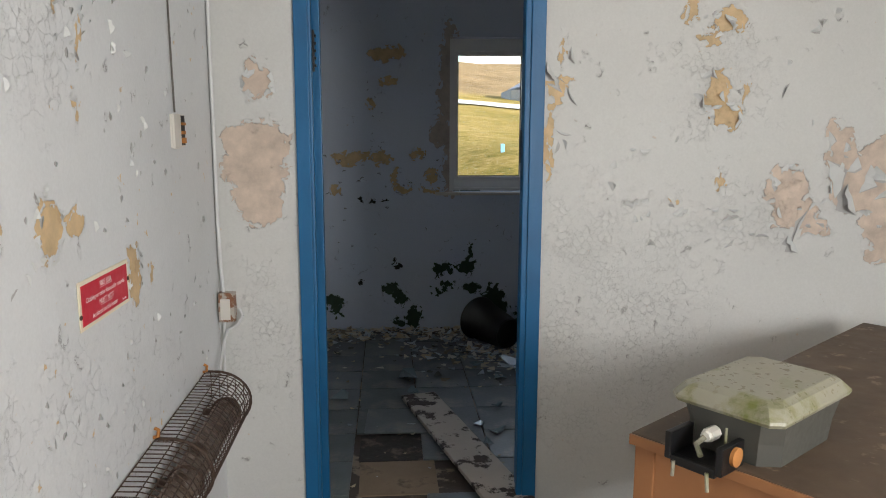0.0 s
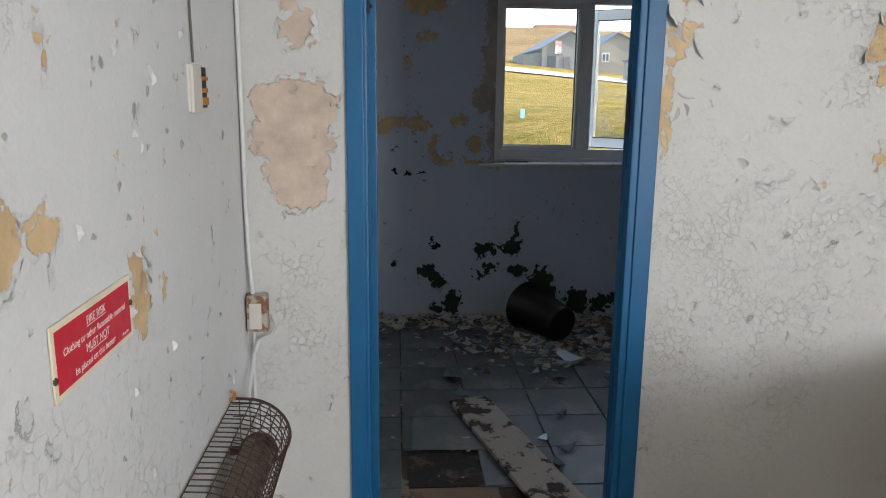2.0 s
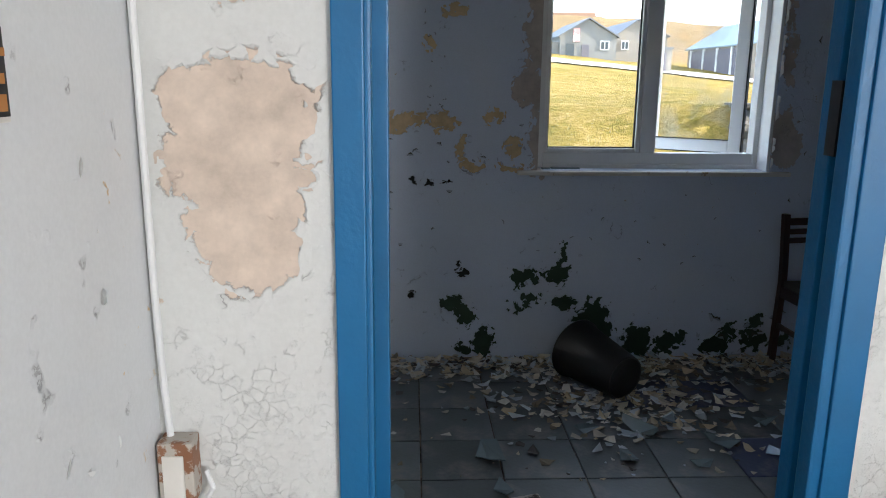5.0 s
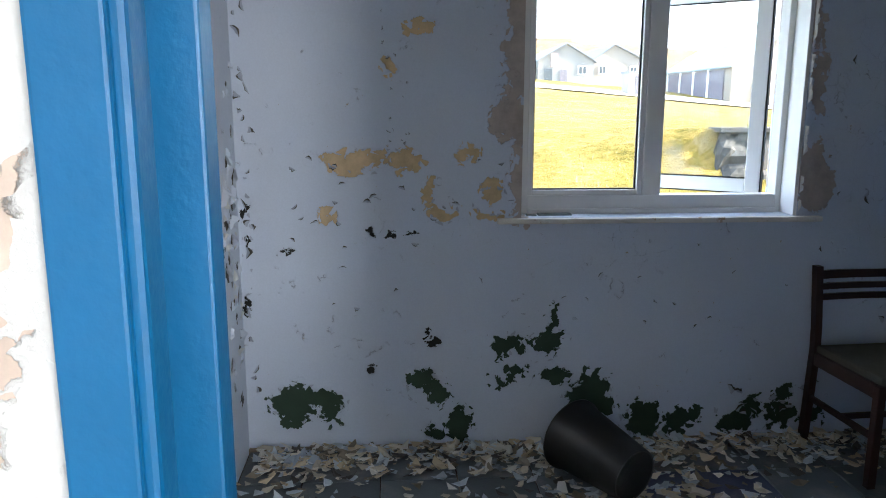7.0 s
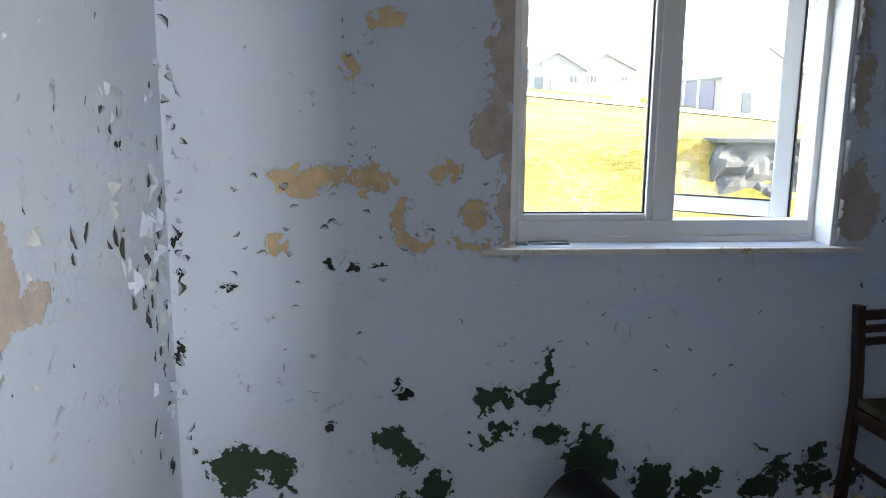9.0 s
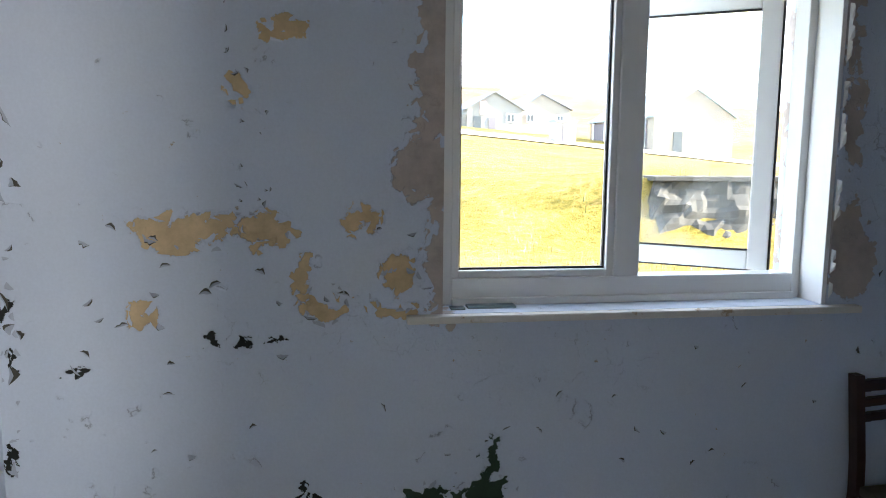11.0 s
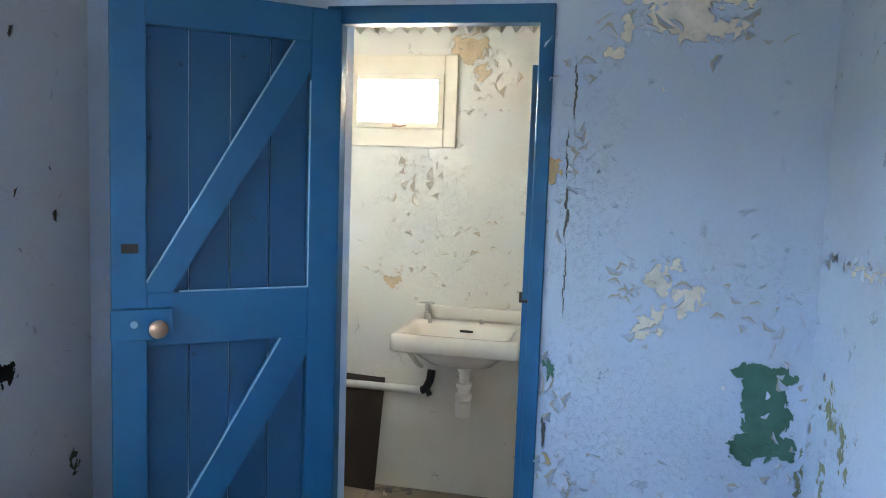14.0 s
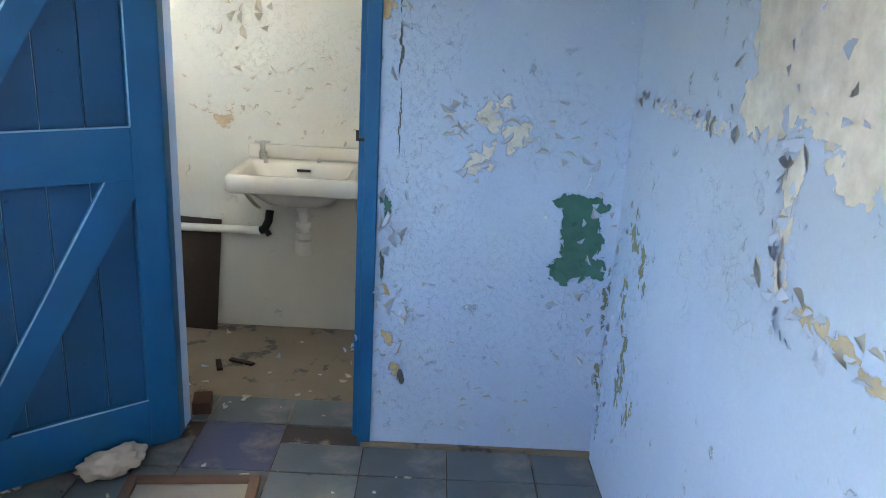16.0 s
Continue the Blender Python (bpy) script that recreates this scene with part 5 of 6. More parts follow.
for r, z0, z1 in ((0.030, 0.625, 0.66), (0.022, 0.575, 0.625), (0.034, 0.55, 0.575), (0.026, 0.525, 0.55), (0.036, 0.495, 0.525), (0.036, 0.42, 0.487)):
    bm = bmesh.new()
    tube(bm, [(-0.20, -0.01, z0), (-0.20, -0.01, z0 + 0.004), (-0.20, -0.01, z1 - 0.004), (-0.20, -0.01, z1)], [r * 0.92, r, r, r * 0.92], 18)
    local("trap_section", bm, M_PIPE, sink, "white plastic bottle trap section")
bm = bmesh.new()
tube(bm, [(X3 - 0.03, 4.33, 0.50), (X3 - 0.03, 5.2, 0.50)], 0.019, 14)
tagged(part("waste_pipe", bm, M_PIPE, smooth=True), "white plastic waste pipe along the wall", "pipe")
bm = bmesh.new()
tube(bm, [(X3 - 0.03, 4.33, 0.50), (X3 - 0.03, 4.31, 0.51), (X3 - 0.03, 4.29, 0.55), (X3 - 0.02, 4.285, 0.60)], 0.02, 10)
tube(bm, [(X3 - 0.03, 4.30, 0.50), (X3 - 0.035, 4.285, 0.48)], 0.014, 10)
tagged(part("pipe_elbow", bm, M_GASKET_SHADE), "broken blackened pipe elbow under the basin", "pipe")
board = tagged(part("hardboard_sheet", boxes((-0.004, 0.004, 0, 0.60, 0, 0.545, 0.001)), M_BOARD), "dark brown hardboard sheet leaning on the wall", "board")
board.matrix_basis = Matrix.Translation((X3 - 0.085, 4.535, 0.0)) @ Matrix.Rotation(radians(7.5), 4, "Y") @ Matrix.Rotation(radians(2), 4, "X")
for x, y, a, ln_ in ((3.28, 4.33, 70, 0.12), (3.24, 4.42, 20, 0.1)):
    o = tagged(part("wood_scrap", boxes((-ln_ / 2, ln_ / 2, -0.012, 0.012, 0, 0.01, 0.002)), M_BOARD), "dark wood scrap on the dusty floor", "wood scrap")
    o.matrix_basis = pose(x, y, -0.002, 0, 0, a)
o = tagged(part("broken_brick", boxes((-0.05, 0.05, -0.035, 0.035, 0, 0.05, 0.004)), mat("dark_red_brick", (0.10, 0.05, 0.035), 0.85)), "dark broken brick on the wash room floor", "brick")
o.matrix_basis = pose(2.87, 4.38, -0.002, 0, 0, 12)

# curled flakes where paint lifts from the walls
def curls(name, spots, place, count, size, material, parent):
    """Small bent flaps round the edges of bare patches; place turns (u, z, out) into a point."""
    bm = bmesh.new()
    r = random.Random(len(spots) * 7 + count)
    for u, z, ru, rz in spots:
        for _ in range(count):
            a = r.uniform(0, 6.28)
            cu, cz = u + ru * math.cos(a) * r.uniform(0.9, 1.1), z + rz * math.sin(a) * r.uniform(0.9, 1.1)
            t = a + r.uniform(-0.5, 0.5)
            sz = size * r.uniform(0.5, 1.5)
            tu, tz, nu, nz_ = -math.sin(t), math.cos(t), -math.cos(t), -math.sin(t)
            base = [(cu + tu * sz * 0.9, cz + tz * sz * 0.9, 0.001), (cu - tu * sz * 0.9, cz - tz * sz * 0.9, 0.001)]
            k = r.uniform(0.3, 0.9)
            mid = [(cu + tu * sz * 0.7 + nu * sz * 0.5, cz + tz * sz * 0.7 + nz_ * sz * 0.5, sz * 0.35 * k), (cu - tu * sz * 0.6 + nu * sz * 0.5, cz - tz * sz * 0.6 + nz_ * sz * 0.5, sz * 0.45 * k)]
            tip = [(cu + tu * sz * 0.25 + nu * sz * r.uniform(0.6, 1.1), cz + tz * sz * 0.25 + nz_ * sz * 0.9, sz * k)]
            v = [bm.verts.new(place(*q)) for q in base + mid + tip]
            bm.faces.new((v[0], v[1], v[3], v[2]))
            bm.faces.new((v[2], v[3], v[4]))
    return tagged(part(name, bm, material, parent), kind="stuff")


FL_PALE = mat("pale_blue_paint_flake", (0.60, 0.66, 0.76), 0.6, var=0.1)
FL_CREAM = mat("cream_paint_flake", (0.68, 0.62, 0.5), 0.6)
FL_GREY, FL_LILAC, FL_BLUE = mat("grey_paint_flake", (0.60, 0.62, 0.62), 0.6, var=0.1), mat("lilac_paint_flake", (0.40, 0.44, 0.52), 0.6, var=0.1), mat("blue_paint_flake", (0.50, 0.60, 0.78), 0.6, var=0.1)
curls("paint_curl", [(1.52, 1.22, 0.12, 0.09), (1.78, 1.27, 0.13, 0.17), (1.15, 1.56, 0.05, 0.07), (1.21, 1.47, 0.06, 0.05), (1.16, 1.79, 0.07, 0.04), (-0.45, 1.575, 0.06, 0.05), (1.2, 1.1, 0.3, 0.04), (0.9, 1.25, 0.12, 0.1)], lambda u, z, o: (u, YP0 - o, z), 10, 0.019, FL_GREY, partition)
curls("paint_curl", [(1.57, 1.25, 0.06, 0.07), (1.70, 1.75, 0.16, 0.25), (2.0, 1.08, 0.05, 0.08), (1.5, 1.7, 0.2, 0.2), (1.72, 1.72, 0.08, 0.15)], lambda u, z, o: (XL1 + o, u, z), 12, 0.009, FL_GREY, wall_left)
curls("paint_curl", [(-0.19, 1.22, 0.2, 0.05), (0.1, 1.02, 0.06, 0.06), (0.3, 1.05, 0.08, 0.06), (0.5, 0.45, 0.15, 0.08), (0.04, 0.26, 0.09, 0.09), (-0.47, 0.2, 0.16, 0.08), (0.73, 0.18, 0.12, 0.12), (1.05, 0.09, 0.18, 0.09), (1.42, 0.1, 0.14, 0.08), (-0.69, 0.9, 0.02, 0.25), (2.45, 0.4, 0.1, 0.3), (1.9, 1.6, 0.2, 0.3)], lambda u, z, o: (u, YF - o, z), 11, 0.010, FL_LILAC, wall_far)
curls("paint_curl", [(3.32, 1.18, 0.1, 0.1), (3.3, 2.0, 0.15, 0.08), (3.1, 1.25, 0.12, 0.04), (3.65, 0.9, 0.05, 0.6), (3.5, 0.4, 0.3, 0.3), (3.2, 0.35, 0.3, 0.28), (4.9, 1.3, 0.2, 0.9), (3.6, 0.3, 0.1, 0.25), (2.97, 1.1, 0.05, 0.1)], lambda u, z, o: (XR2 - o, u, z), 24, 0.010, FL_BLUE, wall_right)
curls("paint_curl", [(2.15, 1.33, 0.4, 0.012), (1.85, 1.6, 0.02, 0.25), (1.56, 1.25, 0.03, 0.12), (1.42, 1.04, 0.1, 0.03), (1.4, 1.5, 0.25, 0.1), (2.61, 0.5, 0.03, 0.35)], lambda u, z, o: (u, YP1 + o, z), 18, 0.014, FL_BLUE, partition_in)
curls("paint_curl", [(5.2, 1.0, 0.1, 0.12), (5.27, 0.7, 0.05, 0.3), (4.95, 1.3, 0.1, 0.2), (4.42, 0.95, 0.05, 0.25)], lambda u, z, o: (XL2 + o, u, z), 14, 0.020, FL_GREY, wall_left2)
curls("paint_curl", [(4.2, 1.25, 0.35, 0.12), (4.4, 1.5, 0.1, 0.06), (4.12, 2.05, 0.1, 0.08), (4.0, 1.3, 0.3, 0.03)], lambda u, z, o: (X3 - o, u, z), 12, 0.010, FL_CREAM, wall_wash)



def flaps(regions, place, material, under, parent, seed):
    """Lifted tongues of paint with the bare spot or shaded gap under each one; regions: (u0, u1, z0, z1, count, length,
    upright).
    """
    paint, bare = bmesh.new(), bmesh.new()
    r = random.Random(seed)
    for u0, u1, z0, z1, count, length, upright in regions:
        for _ in range(count):
            u, z = r.uniform(u0, u1), r.uniform(z0, z1)
            ln_, wd = length * r.uniform(0.45, 1.3), length * r.uniform(0.15, 0.5)
            a_ = (math.pi / 2 if upright else 0) + r.gauss(0, 0.5)
            ca, sa = math.cos(a_), math.sin(a_)
            side = r.choice((-1, 1))
            lift_ = wd * r.uniform(0.35, 1.0)
            steps = 5
            hinge, lip, gap = [], [], []
            for k in range(steps + 1):
                t = k / steps - 0.5
                body = (1 - (2 * t) ** 2) * r.uniform(0.6, 1.25)
                w_ = wd * body * side
                jit = r.uniform(-0.1, 0.1) * wd
                hinge.append((u + ca * t * ln_ - sa * jit, z + sa * t * ln_ + ca * jit, 0.0006))
                lip.append((u + ca * t * ln_ - sa * (jit + w_ * 0.7), z + sa * t * ln_ + ca * (jit + w_ * 0.7), 0.0008 + lift_ * max(0.0, body)))
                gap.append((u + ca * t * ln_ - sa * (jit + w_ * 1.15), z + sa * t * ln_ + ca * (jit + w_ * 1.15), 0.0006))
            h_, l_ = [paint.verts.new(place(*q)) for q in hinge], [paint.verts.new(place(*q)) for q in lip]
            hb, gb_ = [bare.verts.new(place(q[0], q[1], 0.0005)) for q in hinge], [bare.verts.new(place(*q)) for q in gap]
            for k in range(steps):
                paint.faces.new((h_[k], h_[k + 1], l_[k + 1], l_[k]))
                bare.faces.new((hb[k], hb[k + 1], gb_[k + 1], gb_[k]))
    tagged(part("paint_flap", paint, material, parent), kind="stuff")
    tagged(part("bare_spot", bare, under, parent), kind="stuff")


# the darkest of these paints in the shade behind the lifted flaps
BARE_SHADE, BARE_BUFF, BARE_GREY = mat("shade_dark_plaster", (0.07, 0.065, 0.055), 0.9, var=0.4, scale=20), mat("bare_buff_plaster", (0.50, 0.40, 0.27), 0.85, var=0.25, scale=20), mat("bare_grey_plaster", (0.42, 0.42, 0.42), 0.85, var=0.25, scale=20)
flaps([(1.2, 2.1, 1.55, 2.1, 55, 0.03, True), (1.2, 2.1, 1.15, 1.5, 26, 0.025, True), (1.5, 2.7, 0.6, 1.0, 36, 0.02, True), (2.1, 2.7, 1.0, 2.0, 16, 0.022, True)], lambda u, z, o: (XL1 + o, u, z), FL_GREY, BARE_GREY, wall_left, 3)
flaps([(0.95, 1.9, 1.0, 1.15, 16, 0.04, False), (1.0, 1.9, 1.3, 1.9, 14, 0.045, True), (1.5, 1.9, 1.0, 1.45, 9, 0.12, True), (0.56, 0.66, 1.3, 1.9, 8, 0.06, True)], lambda u, z, o: (u, YP0 - o, z), FL_GREY, BARE_GREY, partition, 4)
flaps([(-0.7, 0.4, 0.55, 1.0, 14, 0.03, False), (-0.15, -0.03, 1.25, 1.8, 18, 0.018, True), (-0.5, 0.4, 1.0, 1.3, 16, 0.028, False), (0.4, 1.6, 0.5, 0.94, 14, 0.026, False), (1.65, 2.6, 0.5, 2.0, 20, 0.04, True), (-0.7, -0.66, 0.2, 1.9, 22, 0.045, True), (1.3, 1.75, 0.08, 0.24, 14, 0.05, False)], lambda u, z, o: (u, YF - o, z), FL_LILAC, BARE_SHADE, wall_far, 5)
flaps([(5.12, 5.34, 0.35, 1.25, 30, 0.07, True), (4.95, 5.3, 0.9, 1.2, 10, 0.085, True), (5.2, 5.34, 1.25, 2.0, 10, 0.05, True), (4.6, 5.0, 0.95, 1.15, 9, 0.06, True), (4.7, 5.0, 1.38, 1.5, 8, 0.035, True), (4.2, 5.2, 1.2, 1.9, 14, 0.02, True), (4.1, 5.1, 0.3, 0.9, 10, 0.016, True)], lambda u, z, o: (XL2 + o, u, z), FL_PALE, BARE_SHADE, wall_left2, 6)
flaps([(3.0, 3.72, 0.05, 0.65, 70, 0.03, False), (3.6, 3.72, 0.3, 1.95, 30, 0.06, True), (3.0, 3.5, 1.0, 1.32, 26, 0.05, False), (2.9, 3.02, 0.3, 1.2, 20, 0.045, True), (3.0, 3.6, 1.88, 2.12, 14, 0.06, False), (4.45, 5.3, 0.4, 2.2, 60, 0.06, True)], lambda u, z, o: (XR2 - o, u, z), FL_BLUE, BARE_GREY, wall_right, 7)
flaps([(1.85, 2.62, 1.305, 1.345, 40, 0.03, True), (1.48, 1.62, 1.05, 1.4, 14, 0.06, True), (1.2, 1.5, 1.05, 1.11, 10, 0.05, False), (2.4, 2.66, 0.2, 1.0, 26, 0.04, True), (1.3, 1.9, 1.3, 1.7, 14, 0.05, True)], lambda u, z, o: (u, YP1 + o, z), FL_BLUE, BARE_GREY, partition_in, 8)
flaps([(3.75, 4.7, 1.05, 1.35, 40, 0.04, False), (4.25, 4.55, 1.4, 1.6, 14, 0.06, True), (3.9, 4.2, 1.9, 2.2, 12, 0.06, True), (3.8, 4.6, 0.85, 1.1, 16, 0.03, False)], lambda u, z, o: (X3 - o, u, z), FL_CREAM, BARE_BUFF, wall_wash, 9)

# ---- outside ----
M_GRASS = bpy.data.materials.new("sunlit_rough_grass")
M_GRASS.use_nodes = True
gn, gl = M_GRASS.node_tree.nodes, M_GRASS.node_tree.links
gtc = gn.new("ShaderNodeTexCoord")
gfac = None
for gscale, gw in ((0.12, 0.5), (0.9, 0.55), (5.0, 0.6), (26.0, 0.45)):
    gm = gn.new("ShaderNodeMapping")
    gm.inputs["Scale"].default_value = (1.0, 1.6, 1.0)
    gt = gn.new("ShaderNodeTexNoise")
    gt.inputs["Scale"].default_value, gt.inputs["Detail"].default_value, gt.inputs["Roughness"].default_value = gscale, 5, 0.65
    gl.new(gtc.outputs["Object"], gm.inputs[0]), gl.new(gm.outputs[0], gt.inputs["Vector"])
    ga = gn.new("ShaderNodeMath")
    ga.operation, ga.inputs[1].default_value = "MULTIPLY_ADD", gw
    gl.new(gt.outputs["Fac"], ga.inputs[0])
    if gfac is None:
        ga.inputs[2].default_value = -0.52
    else:
        gl.new(gfac, ga.inputs[2])
    gfac = ga.outputs[0]
gr_ = gn.new("ShaderNodeValToRGB")
for gi, (gp, gc) in enumerate(((0.25, (0.055, 0.06, 0.014)), (0.40, (0.16, 0.135, 0.026)), (0.53, (0.27, 0.20, 0.05)), (0.72, (0.40, 0.29, 0.12)))):
    ge = gr_.color_ramp.elements[gi] if gi < 2 else gr_.color_ramp.elements.new(gp)
    ge.position, ge.color = gp, (*gc, 1)
gl.new(gfac, gr_.inputs[0])
gsep, gmr, gmoor, gmix = gn.new("ShaderNodeSeparateXYZ"), gn.new("ShaderNodeMapRange"), gn.new("ShaderNodeValToRGB"), gn.new("ShaderNodeMixRGB")
gl.new(gtc.outputs["Object"], gsep.inputs[0]), gl.new(gsep.outputs["Y"], gmr.inputs[0])
gmr.inputs[1].default_value, gmr.inputs[2].default_value = 88.0, 112.0
gmoor.color_ramp.elements[0].position, gmoor.color_ramp.elements[0].color = 0.3, (0.09, 0.065, 0.03, 1)
gmoor.color_ramp.elements[1].position, gmoor.color_ramp.elements[1].color = 0.7, (0.30, 0.21, 0.11, 1)
gl.new(gfac, gmoor.inputs[0]), gl.new(gmr.outputs[0], gmix.inputs[0]), gl.new(gr_.outputs[0], gmix.inputs[1]), gl.new(gmoor.outputs[0], gmix.inputs[2])
gl.new(gmix.outputs[0], gn["Principled BSDF"].inputs["Base Color"])
gn["Principled BSDF"].inputs["Roughness"].default_value = 0.95
gn["Principled BSDF"].inputs["Specular IOR Level"].default_value = 0.1
gb = gn.new("ShaderNodeBump")
gb.inputs["Strength"].default_value, gb.inputs["Distance"].default_value = 1.0, 0.35
gl.new(gfac, gb.inputs["Height"]), gl.new(gb.outputs[0], gn["Principled BSDF"].inputs["Normal"])
M_BLADE = island_mat("grass_blades", [(0.22, 0.17, 0.06), (0.12, 0.13, 0.03), (0.30, 0.24, 0.10), (0.16, 0.16, 0.035), (0.36, 0.29, 0.15)], 0.8)
M_ROAD = mat("pale_concrete_road", (0.34, 0.34, 0.32), 0.8, var=0.12, scale=0.6)
M_RENDER1, M_RENDER2, M_RENDER3 = mat("grey_weathered_render", (0.20, 0.197, 0.19), 0.9, var=0.15, scale=0.8), mat("cream_render", (0.25, 0.222, 0.19), 0.9, var=0.12, scale=0.8), mat("buff_barn_render", (0.23, 0.20, 0.165), 0.9, var=0.12, scale=0.5)
M_ROOF, M_SLATE = mat("pale_blue_roof_sheet", (0.20, 0.255, 0.28), 0.6, var=0.12, scale=0.7), mat("grey_roof", (0.16, 0.17, 0.19), 0.8, var=0.15, scale=1.0)
M_BARNDOOR, M_HWIN, M_WHITE = mat("grey_purple_barn_door", (0.13, 0.12, 0.14), 0.8), mat("dark_house_window", (0.05, 0.06, 0.07), 0.3), mat("white_house_trim", (0.7, 0.7, 0.68), 0.6)
M_STONE = mat("dark_stone_bank", (0.035, 0.034, 0.031), 0.95, var=0.5, scale=1.5, bump=1.0, fine=6, spot=(0.055, 0.052, 0.046), spot_at=0.56, spot_scale=4.5, spot_soft=0.12)
M_HILLBRICK = mat("red_brown_ruin", (0.26, 0.16, 0.11), 0.9)


def sstep(t):
    t = max(0.0, min(1.0, t))
    return t * t * (3 - 2 * t)


def ground_z(x, y):
    low = -0.5 + 0.02 * max(0, y - 6) + 0.16 * noise.noise(Vector((x * 0.12, y * 0.12, 0)))
    plane = -0.91 + 0.0758 * y - 0.0833 * max(-20.0, min(x, 45.0))
    up = max(0.92, plane) if y < 40 else plane
    up = up + (0.92 - up) * sstep((32 - y) / 10) if y < 32 else up
    side = max(0.0, 6.4 - x)
    edge = 17.0 - min(2.5, side * 0.7) + max(0.0, side - 6.0) * 0.8
    wide = 0.7 + side * 1.6
    t = sstep((y - edge) / min(wide, 12.0))
    z = low + (up - low) * t + 0.12 * noise.noise(Vector((x * 0.3, y * 0.3, 2))) * t
    if y > 105:
        hill = 15.6 + 2.0 * noise.noise(Vector((x * 0.012, y * 0.01, 5))) - max(0, x - 40) * 0.05
        z = z + (max(hill, 3) - z) * sstep((y - 105) / 80)
        z += 0.9 * noise.noise(Vector((x * 0.06, y * 0.06, 7)))
    if y < 5.0:
        z = -0.5
    if y > 500:
        z -= (y - 500) * 0.04
    return z


def axis_steps(lo, hi, near, fine_):
    out, v = [], near
    while v < hi:
        out.append(v)
        v += max(fine_, (v - near) * 0.035)
    v = near - fine_
    while v > lo:
        out.insert(0, v)
        v -= max(fine_, (near - v) * 0.06)
    return out


xs, ys = axis_steps(-900, 1200, 4.0, 0.45), axis_steps(-600, 1500, 5.66, 0.35)
verts = [(x, y, ground_z(x, y)) for y in ys for x in xs]
nx = len(xs)
hx = [(j * nx + i, j * nx + i + 1, (j + 1) * nx + i + 1, (j + 1) * nx + i) for j in range(len(ys) - 1) for i in range(nx - 1)]
me = bpy.data.meshes.new("ground")
me.from_pydata(verts, [], hx)
me.materials.append(M_GRASS)
me.shade_smooth()
tagged(new("ground", me), "rough sunlit yellow-green grass rising to low hills", "grass", kind="structure")


def ribbon(name, centre, width, material, label, lift=0.06):
    vs, fs, n_ = [], [], 9
    for k, (x, y) in enumerate(centre):
        d = (Vector(centre[min(k + 1, len(centre) - 1)]) - Vector(centre[max(k - 1, 0)])).normalized()
        for q in range(n_):
            o = width * (q / (n_ - 1) - 0.5)
            px, py = x - d.y * o, y + d.x * o
            vs.append((px, py, ground_z(px, py) + lift))
        if k:
            fs += [((k - 1) * n_ + q, (k - 1) * n_ + q + 1, k * n_ + q + 1, k * n_ + q) for q in range(n_ - 1)]
    m_ = bpy.data.meshes.new(name)
    m_.from_pydata(vs, [], fs)
    m_.materials.append(material)
    return tagged(new(name, m_), label, "road", kind="structure")


ribbon("road", [(-40 + k * 1.5, 62 - 0.06 * (k - 36) + 3 * math.sin(k * 0.06)) for k in range(100)], 9, M_ROAD, "pale concrete road across the slope", 0.10)

# stone revetment of the bank
bm = bmesh.new()
grid = []
for i in range(140):
    x = 6.2 + i * 0.14
    col = []
    for j in range(13):
        t = j / 12
        bump_ = 0.16 * noise.noise(Vector((x * 1.6, t * 4, 1))) + 0.10 * noise.noise(Vector((x * 4.5, t * 9, 4)))
        ease = sstep((x - 6.2) / 0.5)
        col.append(bm.verts.new((x, 16.95 + 0.55 * t - bump_ * ease, -0.42 + 1.42 * t * ease + bump_ * 0.4 - 0.15 * (1 - ease))))
    grid.append(col)
for a_, b_ in zip(grid, grid[1:]):
    for j in range(12):
        bm.faces.new((a_[j], b_[j], b_[j + 1], a_[j + 1]))
bank = tagged(part("stone_bank", bm, M_STONE), "dark rubble stone bank with a weathered coping", "wall", kind="structure")
part("coping", boxes((6.6, 24.0, 17.35, 18.0, 0.90, 1.0, 0.02)), M_STONE, bank, "dark weathered coping")


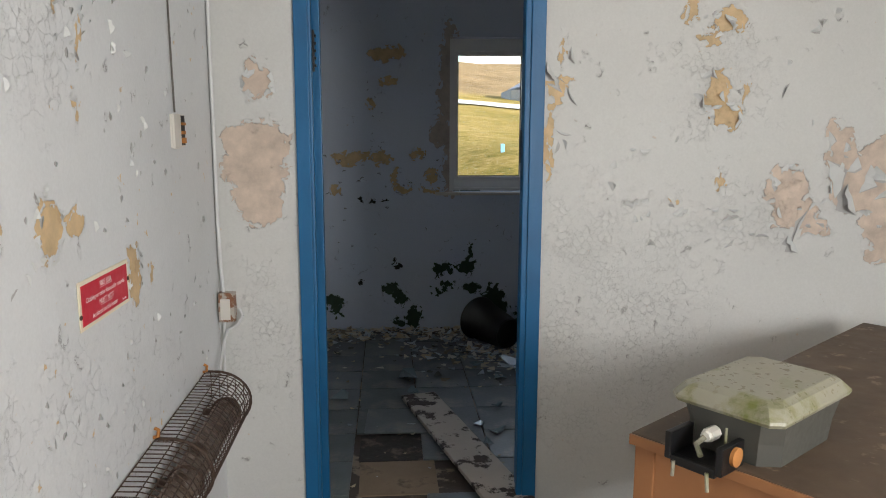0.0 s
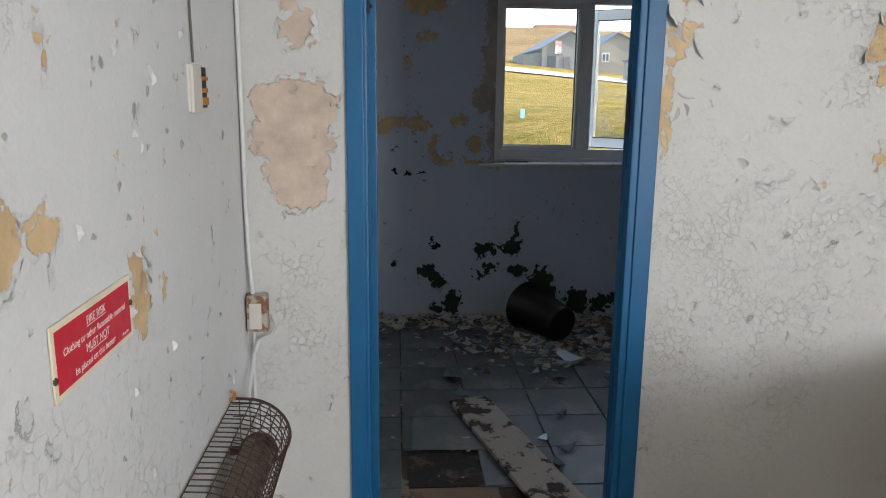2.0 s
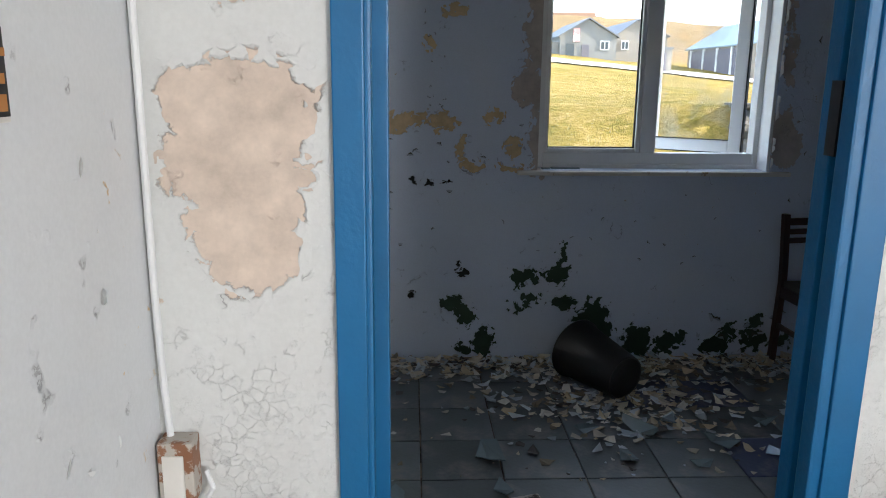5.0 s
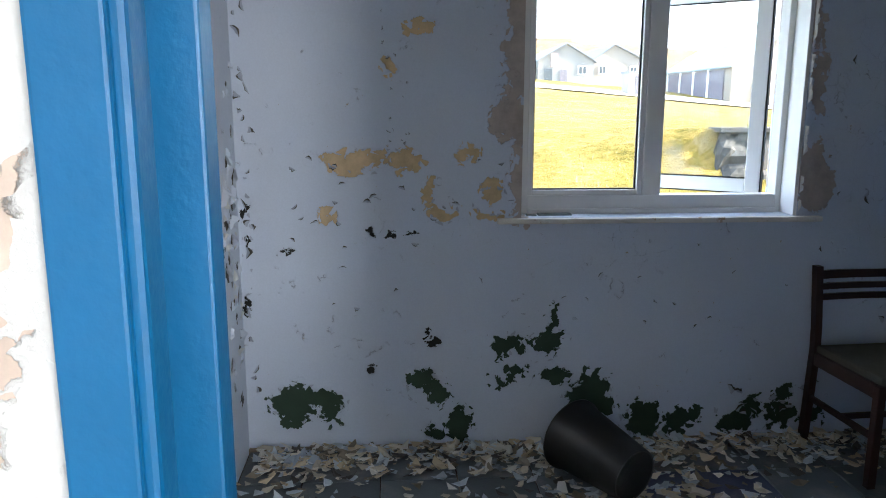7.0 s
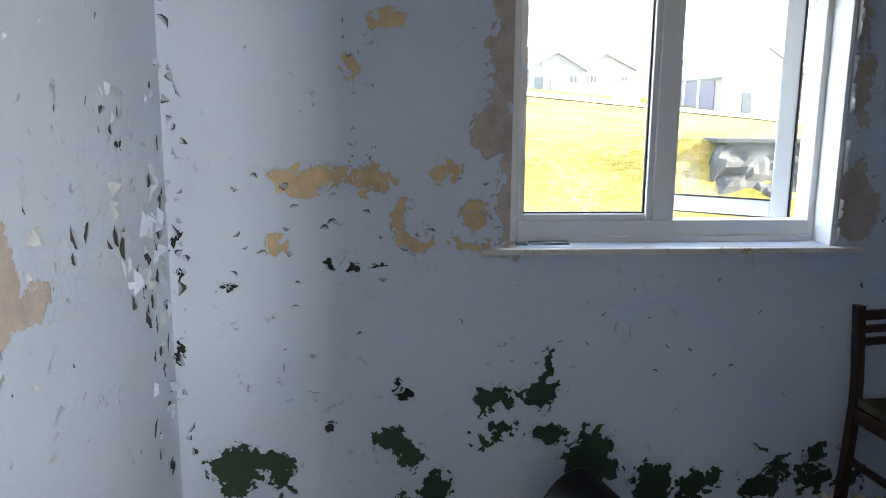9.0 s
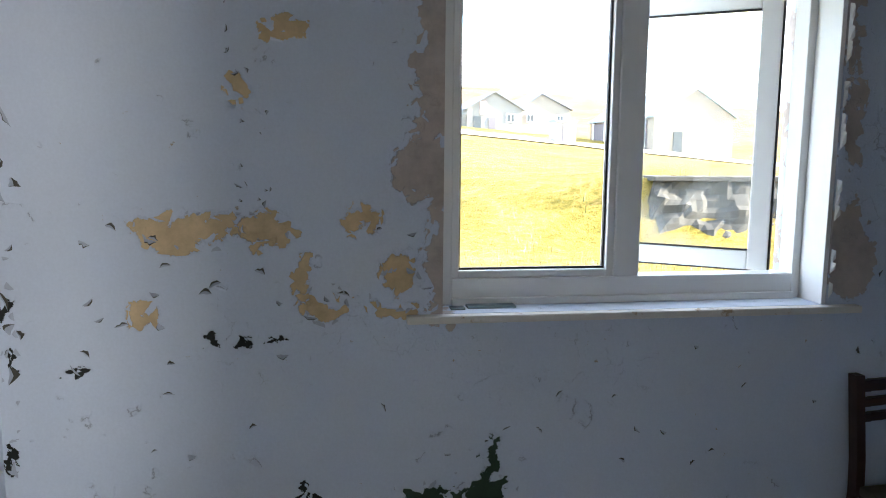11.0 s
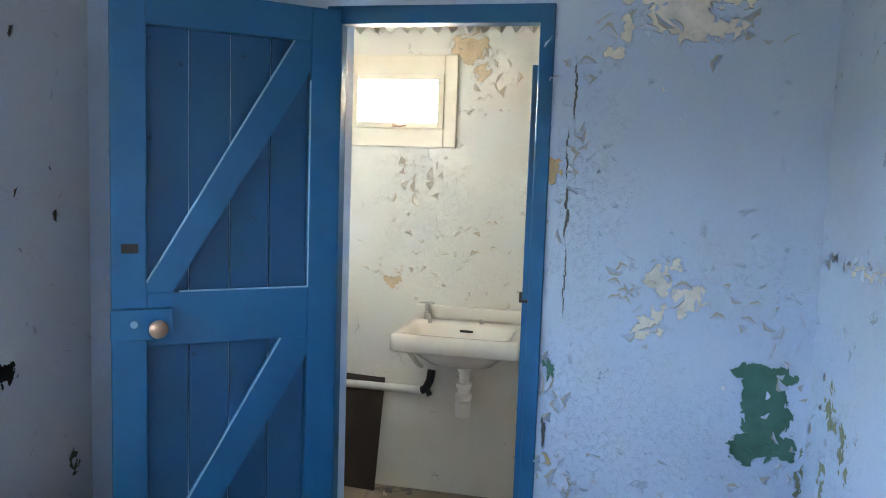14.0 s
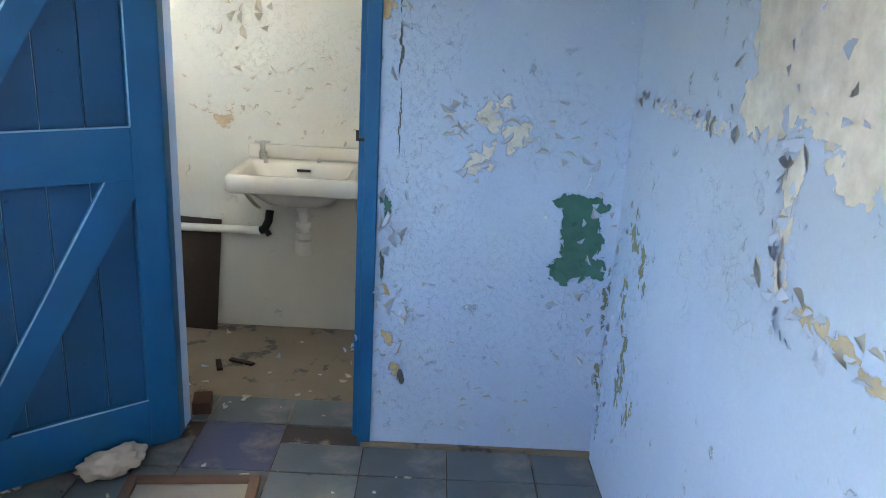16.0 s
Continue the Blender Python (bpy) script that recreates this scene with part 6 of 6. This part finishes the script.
def house(name, label, x0, x1, y0, depth, zb, ze, za, apex, wallm, roofm, wins, doors, over=0.25):
    h = thing(name, pose(0, 0, 0), label, "building")
    bm = bmesh.new()
    prof = [(x0, zb - 2.5), (x1, zb - 2.5), (x1, ze), (apex, za), (x0, ze)]
    f, k = [bm.verts.new((x, y0, z)) for x, z in prof], [bm.verts.new((x, y0 + depth, z)) for x, z in prof]
    bm.faces.new(f), bm.faces.new(k)
    for i in range(5):
        j = (i + 1) % 5
        bm.faces.new((f[i], f[j], k[j], k[i]))
    local("wall", bm, wallm, h)
    for s, (xe) in ((-1, x0), (1, x1)):
        bm = bmesh.new()
        dx, dz = apex - xe, za - ze
        ext = over / abs(dx)
        a = Vector((xe - dx * ext, 0, ze - dz * ext))
        b3 = Vector((apex, 0, za))
        up = Vector((0, 0, 0.16))
        v8 = [bm.verts.new(Vector((p.x, yy, p.z)) + o) for yy in (y0 - over, y0 + depth + over) for p in (a, b3) for o in (Vector((0, 0, 0.02)), up)]
        for q in ((0, 1, 3, 2), (4, 6, 7, 5), (0, 4, 5, 1), (2, 3, 7, 6), (1, 5, 7, 3), (0, 2, 6, 4)):
            bm.faces.new([v8[i] for i in q])
        local("roof", bm, roofm, h)
    for (wx, wz, ww, wh) in wins:
        w = local("window", boxes((wx - ww / 2, wx + ww / 2, y0 - 0.06, y0 + 0.02, wz, wz + wh)), M_WHITE, h)
        for s in (-1, 1):
            c = wx + s * ww * 0.23
            pn = local("pane", boxes((c - ww * 0.17, c + ww * 0.17, y0 - 0.09, y0 - 0.05, wz + wh * 0.12, wz + wh * 0.88)), M_HWIN, w)
    for (wx, ww, wh, m_) in doors:
        local("door", boxes((wx - ww / 2, wx + ww / 2, y0 - 0.07, y0 + 0.02, zb - 0.3, zb + wh)), m_, h)
    return h


h1 = house("house", "grey rendered gabled building with a lean-to", 15.9, 22.1, 85, 14, 3.9, 6.2, 8.0, 18.97, M_RENDER1, M_SLATE, [(20.8, 4.75, 1.0, 1.0)], [(17.0, 0.9, 1.5, M_HWIN), (18.7, 0.8, 1.4, M_BARNDOOR)])
local("lean_to", boxes((13.9, 15.9, 85.5, 93, 1.5, 5.6)), M_RENDER1, h1)
local("notice_board", boxes((17.3, 18.0, 84.88, 84.97, 5.6, 7.0)), mat("red_white_notice", (0.5, 0.25, 0.25), 0.7, spot=(0.7, 0.68, 0.66), spot_at=0.5, spot_scale=1.5), h1, "red and white notice")
house("house", "cream rendered gabled building beside the grey one", 22.3, 28.0, 86, 14, 3.9, 6.35, 8.0, 24.6, M_RENDER2, M_SLATE, [(23.3, 4.85, 0.85, 1.0), (26.8, 4.75, 0.85, 1.0)], [])
barn = house("barn", "large buff barn with a pale blue roof and dark sliding doors", 30.8, 38.8, 70, 17, 1.9, 5.0, 7.5, 34.9, M_RENDER3, M_ROOF, [], [(33.2, 0.9, 1.7, M_HWIN)])
for k in range(4):
    local("sliding_door", boxes((30.68, 30.8, 71.5 + k * 3.6, 74.7 + k * 3.6, 0.5, 4.7)), M_BARNDOOR, barn, "dark grey sliding door")
    local("post", boxes((30.6, 30.82, 74.75 + k * 3.6, 75.05 + k * 3.6, 0.5, 4.85)), M_WHITE, barn)
shed = thing("shed", pose(20.6, 66, ground_z(20.6, 66)), "small flat-roofed block shed by the road", "shed")
local("wall", boxes((-0.9, 0.9, -0.9, 0.9, -1.5, 1.75)), M_RENDER2, shed)
local("roof", boxes((-1.0, 1.0, -1.0, 1.0, 1.75, 1.9)), M_SLATE, shed)
local("door", boxes((-0.3, 0.45, -0.95, -0.88, 0.0, 1.5)), M_BARNDOOR, shed)
hz = ground_z(37, 185)
ruin = tagged(part("ruin", boxes((33, 43, 183, 188, hz - 4, hz + 1.6), (43, 45, 184, 187, hz - 4, hz + 0.9)), M_HILLBRICK), "low red-brown brick ruin on the hilltop", "ruin")
post = tagged(part("marker_post", boxes((-0.05, 0.05, -0.03, 0.03, -0.2, 0.2, 0.01)), mat("pale_blue_marker", (0.25, 0.5, 0.75), 0.6)), "small pale blue marker post in the grass", "post")
post.matrix_basis = pose(2.95, 19.5, ground_z(2.95, 19.5))

# long dry grass below the window and on the field
bm_v, bm_f = [], []


def blade(x, y, hgt, lean, wid):
    z = ground_z(x, y) - 0.02
    a = rng.uniform(0, 6.28)
    dx, dy = math.cos(a), math.sin(a)
    k = len(bm_v)
    bm_v.extend([(x - dy * wid, y + dx * wid, z), (x + dy * wid, y - dx * wid, z), (x + dx * lean * 0.4 + dy * wid * 0.6, y + dy * lean * 0.4 - dx * wid * 0.6, z + hgt * 0.6), (x + dx * lean * 0.4 - dy * wid * 0.6, y + dy * lean * 0.4 + dx * wid * 0.6, z + hgt * 0.6), (x + dx * lean, y + dy * lean, z + hgt)])
    bm_f.extend([(k, k + 1, k + 2, k + 3), (k + 3, k + 2, k + 4)])


for _ in range(9000):
    y = 6.2 + 12 * rng.random() ** 1.6
    x = rng.uniform(-3, 3 + y * 0.9)
    clump = noise.noise(Vector((x * 0.6, y * 0.6, 3)))
    if clump > -0.15:
        blade(x, y, rng.uniform(0.06, 0.2) * (1 + clump), rng.uniform(0.02, 0.12), rng.uniform(0.004, 0.010))
for cx, cy, n_ in ((2.05, 8.0, 60), (2.9, 8.6, 50), (1.6, 9.0, 40), (4.2, 9.5, 50)):
    for _ in range(n_):
        blade(rng.gauss(cx, 0.18), rng.gauss(cy, 0.18), rng.uniform(0.25, 0.75), rng.uniform(0.1, 0.4), 0.006)
me = bpy.data.meshes.new("grass_blades")
me.from_pydata(bm_v, [], bm_f)
me.materials.append(M_BLADE)
tagged(new("grass_blades", me), "dry straw-coloured grass tufts", "grass", kind="stuff")
